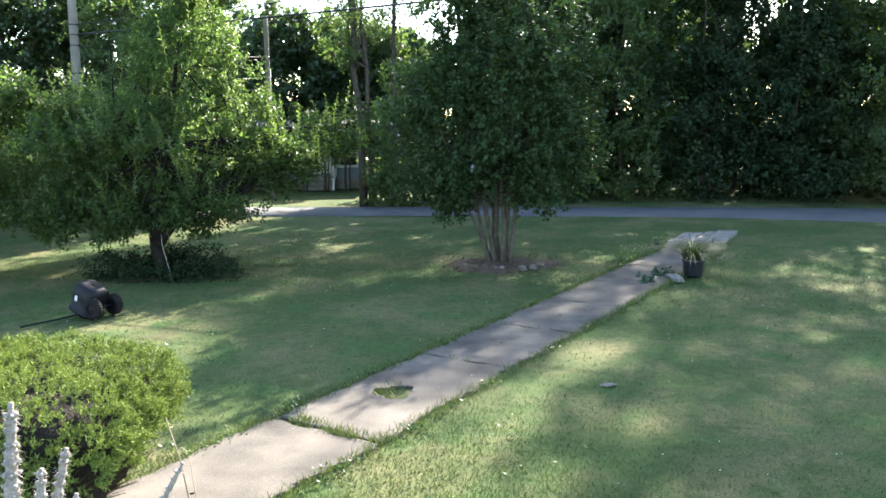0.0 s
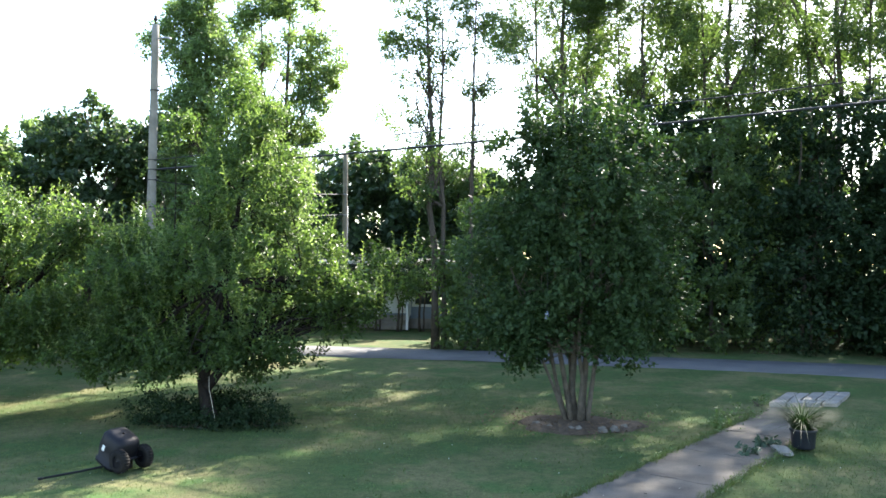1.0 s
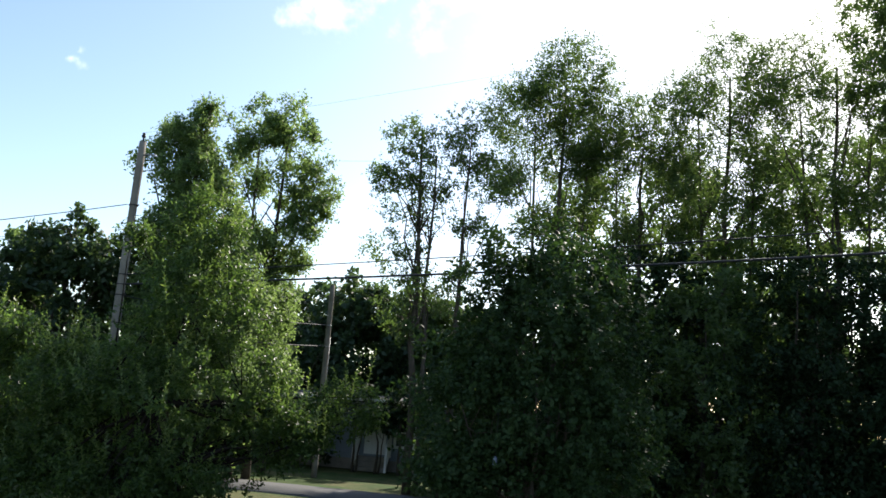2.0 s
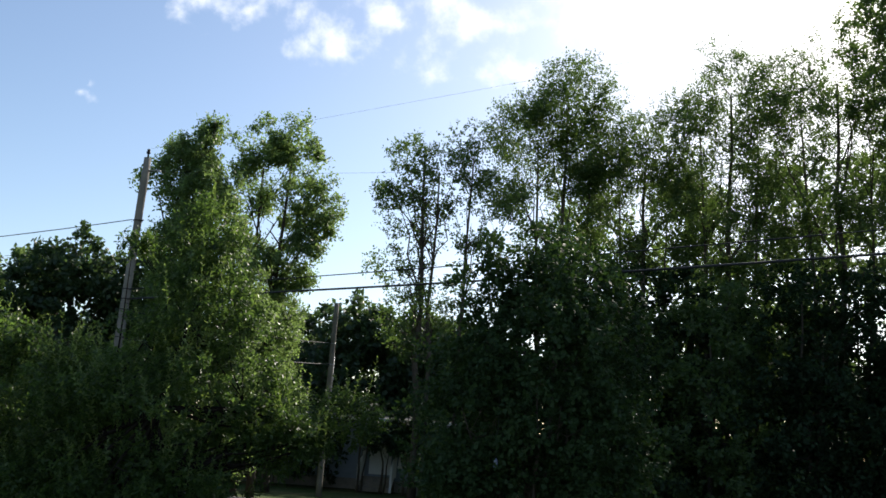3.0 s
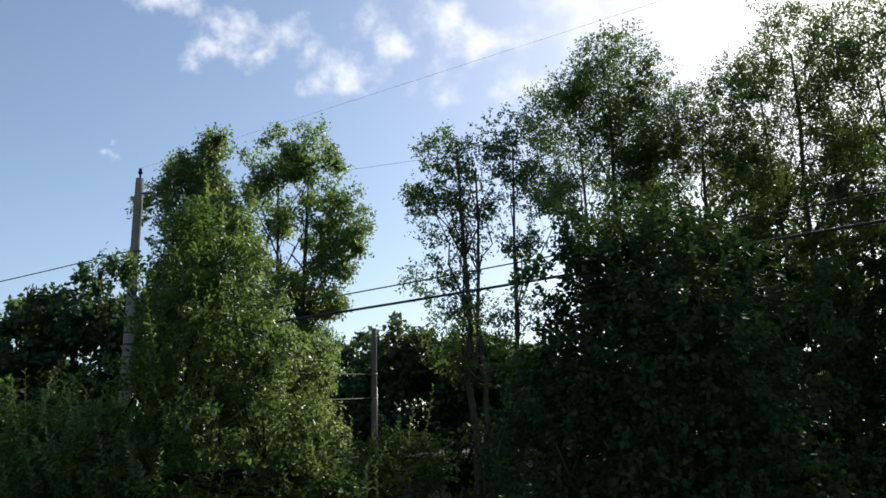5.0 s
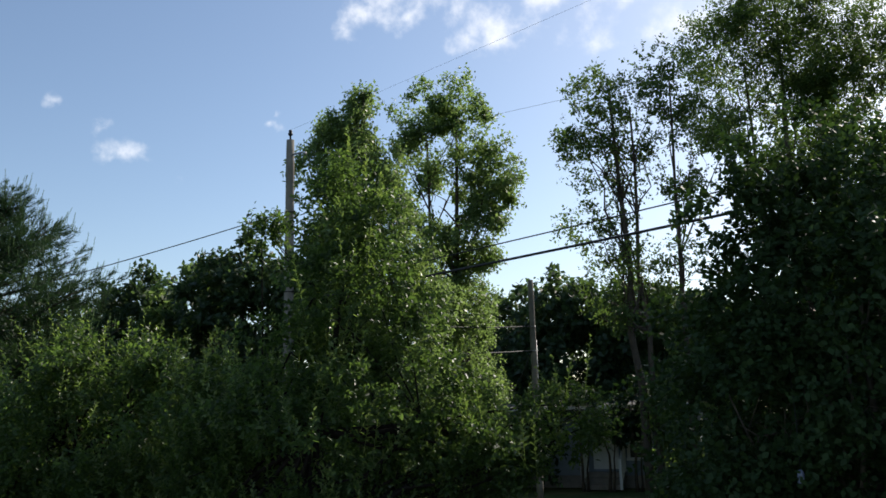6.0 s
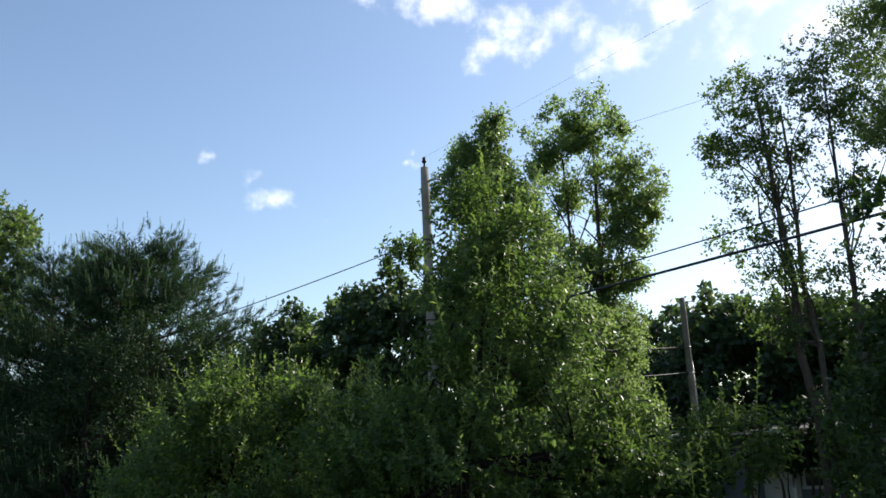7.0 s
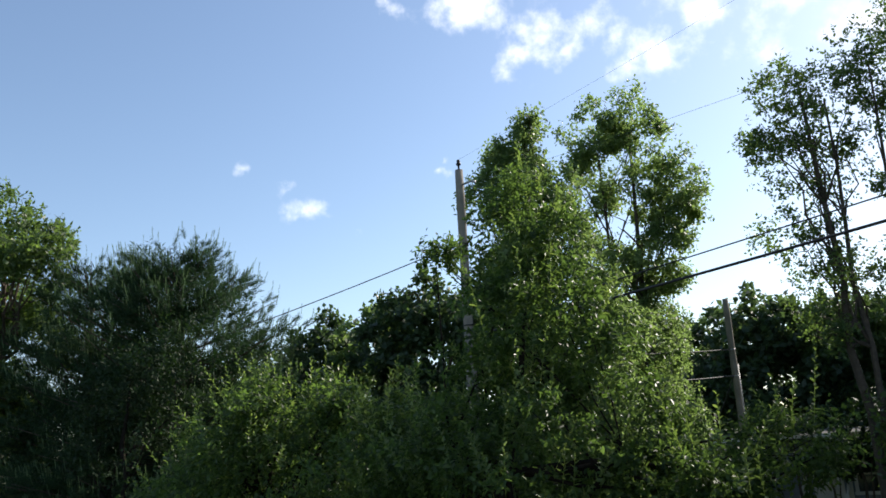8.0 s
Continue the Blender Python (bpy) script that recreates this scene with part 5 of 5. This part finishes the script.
def mulch():
    s = Shell()
    k = 40
    s.v.append((0, 0, 0.07))
    for ring, z in ((0.5, 0.06), (0.85, 0.045), (1.0, -0.03)):
        for i in range(k):
            a = 6.283 * i / k
            w = ring * (1 + 0.12 * math.sin(3 * a + 1) + 0.06 * math.sin(7 * a))
            s.v.append((1.1 * w * math.cos(a), 0.75 * w * math.sin(a), z + 0.015 * math.sin(5 * a + ring * 9)))
    for i in range(k):
        j = (i + 1) % k
        s.f.append((0, 1 + i, 1 + j))
        for q in (0, 1):
            s.f.append((1 + q * k + i, 1 + (q + 1) * k + i, 1 + (q + 1) * k + j, 1 + q * k + j))
    ob = new("mulch_bed", mesh_of("mulch_bed", s, M_SOIL))
    ob.location = (1.1, 16.25, 0)
    tagged(ob, "brown leaf litter bed round the lilac stems", "mulch")
    r = np.random.default_rng(12)
    n = 800
    base = np.stack([r.normal(0, 0.7, n), r.normal(0, 0.55, n), r.uniform(0.03, 0.09, n)], 1)
    along = unit(r.normal(size=(n, 3)) * np.array([1, 1, 0.25])) * 0.06
    side = unit(np.cross(along, np.array([0, 0, 1.0]) + r.normal(size=(n, 3)) * 0.3)) * 0.018
    lit = new("fallen_leaves", leaf_mesh("fallen_leaves", base, along, side, np.zeros((n, 3)), M_LITTER))
    lit.location = (1.1, 16.25, 0)
    tagged(lit, "dry brown leaves scattered round the lilac", "leaves", kind="stuff")


mulch()


def feeder():
    p = Vector((0.53, 15.3, 1.98))
    top = thing("hanging_feeder", p, "small pale blue glass feeder hanging in the lilac", "bird feeder")
    s = Shell()
    s.lathe([(0.0, -0.07), (0.035, -0.065), (0.04, -0.05), (0.028, -0.03), (0.036, 0.0), (0.032, 0.04), (0.015, 0.065), (0.0, 0.07)], None, 16)
    part("bottle", s, M_FEEDER, top)
    s = Shell()
    s.tube([(0, 0, 0.065), (0.01, 0.0, 0.5), (0.0, 0.2, 1.1)], [0.004, 0.004, 0.004], 6)
    part("hanger", s, M_WIRE, top, "thin dark hanging wire")


feeder()


def cord():
    s = Shell()
    pts = [Vector(q) for q in ((-0.02, 0.02, 0.85), (0.03, -0.1, 0.66), (0.11, -0.16, 0.4), (0.17, -0.2, 0.2), (0.17, -0.22, 0.08), (0.13, -0.23, 0.03))]
    s.tube(pts, [0.004] * 6, 6)
    ob = new("rope", mesh_of("rope", s, M_ROPE))
    ob.location = (-5.22, 15.2, 0)
    tagged(ob, "pale cord hanging from the apple trunk to the grass", "rope")


cord()

# ---- walk: concrete slabs, flagstones, weeds ----
W0, WD = Vector((-2.62, 6.55, 0)), Vector((0.5337, 0.8457, 0))
WN = Vector((0.8457, -0.5337, 0))
walk_top = tagged(new("garden_walk"), "worn concrete garden walk with broken slabs and weeds", "walkway", kind="structure")
EDGES = [-1.6, 1.55, 4.1, 5.9, 7.7, 9.5, 11.3, 12.8, 14.1]


def slab(a, b, seed, hole=None):
    s = Shell()
    k, m = 30, 14
    rim = []
    lo, hi = 0.16, 1.40 - 0.55 * max(0.0, (a - 10.5) / 3.6)
    for i in range(k + 1):
        rim.append((a + (b - a) * i / k, lo + 0.03 * math.sin(seed + i * 0.43) + 0.02 * math.sin(i * 1.7)))
    for i in range(1, m):
        rim.append((b + 0.025 * math.sin(i * 1.1 + seed), lo + (hi - lo) * i / m))
    for i in range(k + 1):
        rim.append((b - (b - a) * i / k, hi + 0.035 * math.sin(seed * 2 + i * 0.37) + 0.02 * math.sin(i * 1.9)))
    for i in range(1, m):
        rim.append((a + 0.025 * math.sin(i * 0.9 + seed), hi - (hi - lo) * i / m))
    n = len(rim)

    def at(u, v, z):
        return tuple(W0 + WD * u + WN * v + Vector((0, 0, z - 0.014)))

    mid = (sum(q[0] for q in rim) / n, sum(q[1] for q in rim) / n)
    inner = hole or (*mid, 0.02)
    for z, g in ((-0.08, 1.0), (0.022, 1.0), (0.032, 0.985)):
        for u, v in rim:
            s.v.append(at(mid[0] + (u - mid[0]) * g, mid[1] + (v - mid[1]) * g, z + (0.004 * math.sin(u * 5 + v * 3) if z > 0.03 else 0)))
    for z in (0.03, -0.07):
        for u, v in rim:
            ang = math.atan2(v - inner[1], u - inner[0])
            rr = inner[2] * (1 + 0.18 * math.sin(3 * ang + 1) + 0.08 * math.sin(7 * ang))
            s.v.append(at(inner[0] + rr * math.cos(ang), inner[1] + rr * math.sin(ang), z))
    for q in range(4):
        for i in range(n):
            j = (i + 1) % n
            s.f.append((q * n + j, q * n + i, (q + 1) * n + i, (q + 1) * n + j))
    return part("slab", s, M_CONCRETE, walk_top, smooth=False)


for i, (a, b) in enumerate(zip(EDGES, EDGES[1:])):
    slab(a + 0.006, b - 0.006 - (0.06 if i == 0 else 0), i * 1.7 + 0.4, (2.72, 0.72, 0.21) if i == 1 else None)
# flagstones laid side by side where the walk meets the lane
r = np.random.default_rng(8)
for row, (near, far, cols) in enumerate(((18.62, 19.0, 4), (19.08, 20.2, 5))):
    for c in range(cols):
        s = Shell()
        x0 = 5.02 + 0.29 * c + 0.02 * row
        x1 = x0 + 0.235 + r.uniform(-0.02, 0.015)
        if row == 0:
            x0, x1 = 5.05 + 0.36 * c, 5.05 + 0.36 * c + 0.3
        drop, end = r.uniform(-0.02, 0.015), far + r.uniform(-0.12, 0.08)
        ring = []
        for (xa, ya), (xb, yb) in zip(((x0, near), (x1, near), (x1, end), (x0, end)), ((x1, near), (x1, end), (x0, end), (x0, near))):
            for t in (0.06, 0.5, 0.94):
                ring.append((xa + (xb - xa) * t + r.normal() * 0.008, ya + (yb - ya) * t + r.normal() * 0.012))
        k = len(ring)
        mx, my = (x0 + x1) / 2, (near + end) / 2
        for z, g in ((-0.05, 1.0), (0.05, 1.0), (0.062, 0.95)):
            for px, py in ring:
                yy = my + (py - my) * (g if g == 1 else 0.985)
                s.v.append((mx + (px - mx) * g + 0.53 * (yy - 18.62), yy + 0.16 * (mx - 5.0), z + drop))
        for q in range(2):
            for j in range(k):
                j2 = (j + 1) % k
                s.f.append((q * k + j, q * k + j2, (q + 1) * k + j2, (q + 1) * k + j))
        s.f.append(tuple(2 * k + j for j in range(k)))
        part("flagstone", s, M_STONE, walk_top, "pale flat flagstone", smooth=False)


def tufts():
    """Grass blades: a mown carpet over the near lawn, longer along the walk and in its cracks."""
    r = np.random.default_rng(55)

    def blades(p, height, width, lean, name, label):
        n = len(p)
        d = np.stack([r.normal(0, lean, n), r.normal(0, lean, n), np.ones(n)], 1)
        along = unit(d) * (height * r.uniform(0.5, 1.3, n))[:, None]
        a = r.uniform(0, 6.283, n)
        side = np.stack([np.cos(a), np.sin(a), np.zeros(n)], 1) * (width * r.uniform(0.7, 1.3, n))[:, None]
        ob = new(name, leaf_mesh(name, p, along, side, np.zeros((n, 3)), M_GRASS, "blade"))
        tagged(ob, label, "grass", kind="stuff")

    def off_walk(p, lo=0.18, hi=1.38):
        q = p[:, :2] - np.array(W0[:2])
        u, v = q @ np.array(WD[:2]), q @ np.array(WN[:2])
        return ~((u > -1.7) & (u < 14.1) & (v > lo) & (v < hi)), u, v

    n = 190000
    y = 5.0 + 17 * r.uniform(0, 1, n) ** 1.7
    y += np.random.default_rng(56).normal(0, 1.1, n) * np.exp((5.0 - y) / 3)
    x = r.normal(0, 0.62, n) * (3.2 + 0.62 * y) + 0.08 * y
    m = 60000
    x, y = np.concatenate([x, r.normal(0.5, 6.0, m)]), np.concatenate([y, r.normal(3.0, 3.2, m)])
    p = np.stack([x, y, np.full(n + m, -0.03)], 1)
    p = p[off_walk(p)[0]]
    blades(p, np.full(len(p), 0.048), np.full(len(p), 0.0048), 0.8, "lawn_grass", "short mown grass blades on the lawn")
    n = 9000
    u, e = r.uniform(-1.5, 13.2, n), np.where(r.uniform(0, 1, n) < 0.5, 0.13, 1.43)
    v = e + r.normal(0, 0.05, n)
    p = np.array(W0) + u[:, None] * np.array(WD) + v[:, None] * np.array(WN)
    blades(p, np.full(n, 0.085), np.full(n, 0.005), 0.6, "edge_grass", "longer ragged grass along the walk")
    spots = [(2.72, 0.60, 0.08, 160), (1.6, 0.5, 0.10, 420), (1.52, 1.0, 0.13, 520), (1.6, 1.36, 0.05, 90), (4.1, 0.8, 0.3, 50), (5.9, 0.5, 0.3, 40)]
    q = []
    for u, v, sp, k in spots:
        along = r.normal(0, sp, k)
        across = r.normal(0, (0.05 if u < 2 else 0.03) if k != spots[0][3] or u < 2 else 0.12, k)
        q.append(np.array(W0) + (u + across)[:, None] * np.array(WD) + (v + along)[:, None] * np.array(WN))
    p = np.concatenate(q)
    p[:, 2] = -0.02
    blades(p, np.full(len(p), 0.10), np.full(len(p), 0.008), 0.8, "crack_weeds", "green weeds growing in the walk's cracks and hole")
    # low broad-leaved weeds in loose patches
    n = 9000
    p = np.stack([r.uniform(-4.5, 9, n), 5.2 + 12 * r.uniform(0, 1, n) ** 1.4, np.full(n, -0.02)], 1)
    p = p[(gaps(p, 21, 0.9) > 0.35 + 0.25 * r.normal(size=n)) & off_walk(p, 0.1, 1.46)[0]]
    u, v = r.uniform(-1.5, 13.0, 4000), np.where(r.uniform(0, 1, 4000) < 0.6, 0.1, 1.46) + r.normal(0, 0.06, 4000)
    edge = np.array(W0) + u[:, None] * np.array(WD) + v[:, None] * np.array(WN)
    edge = edge[gaps(edge, 22, 0.7) > 0.0]
    edge[:, 2] = 0.0
    p = np.concatenate([p, edge])
    n = len(p)
    a = r.uniform(0, 6.283, n)
    along = np.stack([np.cos(a), np.sin(a), r.uniform(0.2, 1.2, n)], 1)
    along = unit(along) * r.uniform(0.025, 0.05, n)[:, None]
    side = unit(np.cross(along, np.array([0, 0, 1.0]) + r.normal(size=(n, 3)) * 0.3)) * 0.011
    p[:, 2] += r.uniform(0.0, 0.04, n)
    weeds = new("lawn_weeds", leaf_mesh("lawn_weeds", p, along, side, np.zeros((n, 3)), M_WEED))
    tagged(weeds, "low broad-leaved weeds and clover in the lawn", "weeds", kind="stuff")
    # clover heads
    k = 110
    y = 6 + 13 * r.uniform(0, 1, k)
    x = r.uniform(-1, 1, k) * (2 + 0.5 * y)
    s = Shell()
    for a, b in zip(x, y):
        z, w = 0.03 + r.uniform(0, 0.015), 0.0045 + r.uniform(0, 0.003)
        s.add([(a - w, b, z), (a, b - w, z), (a + w, b, z), (a, b + w, z), (a, b, z + w), (a, b, z - w)],
              [(0, 1, 4), (1, 2, 4), (2, 3, 4), (3, 0, 4), (1, 0, 5), (2, 1, 5), (3, 2, 5), (0, 3, 5)])
    tagged(new("clover_heads", mesh_of("clover_heads", s, M_CLOVER, False)), "small white clover heads in the lawn", "flowers", kind="stuff")


tufts()
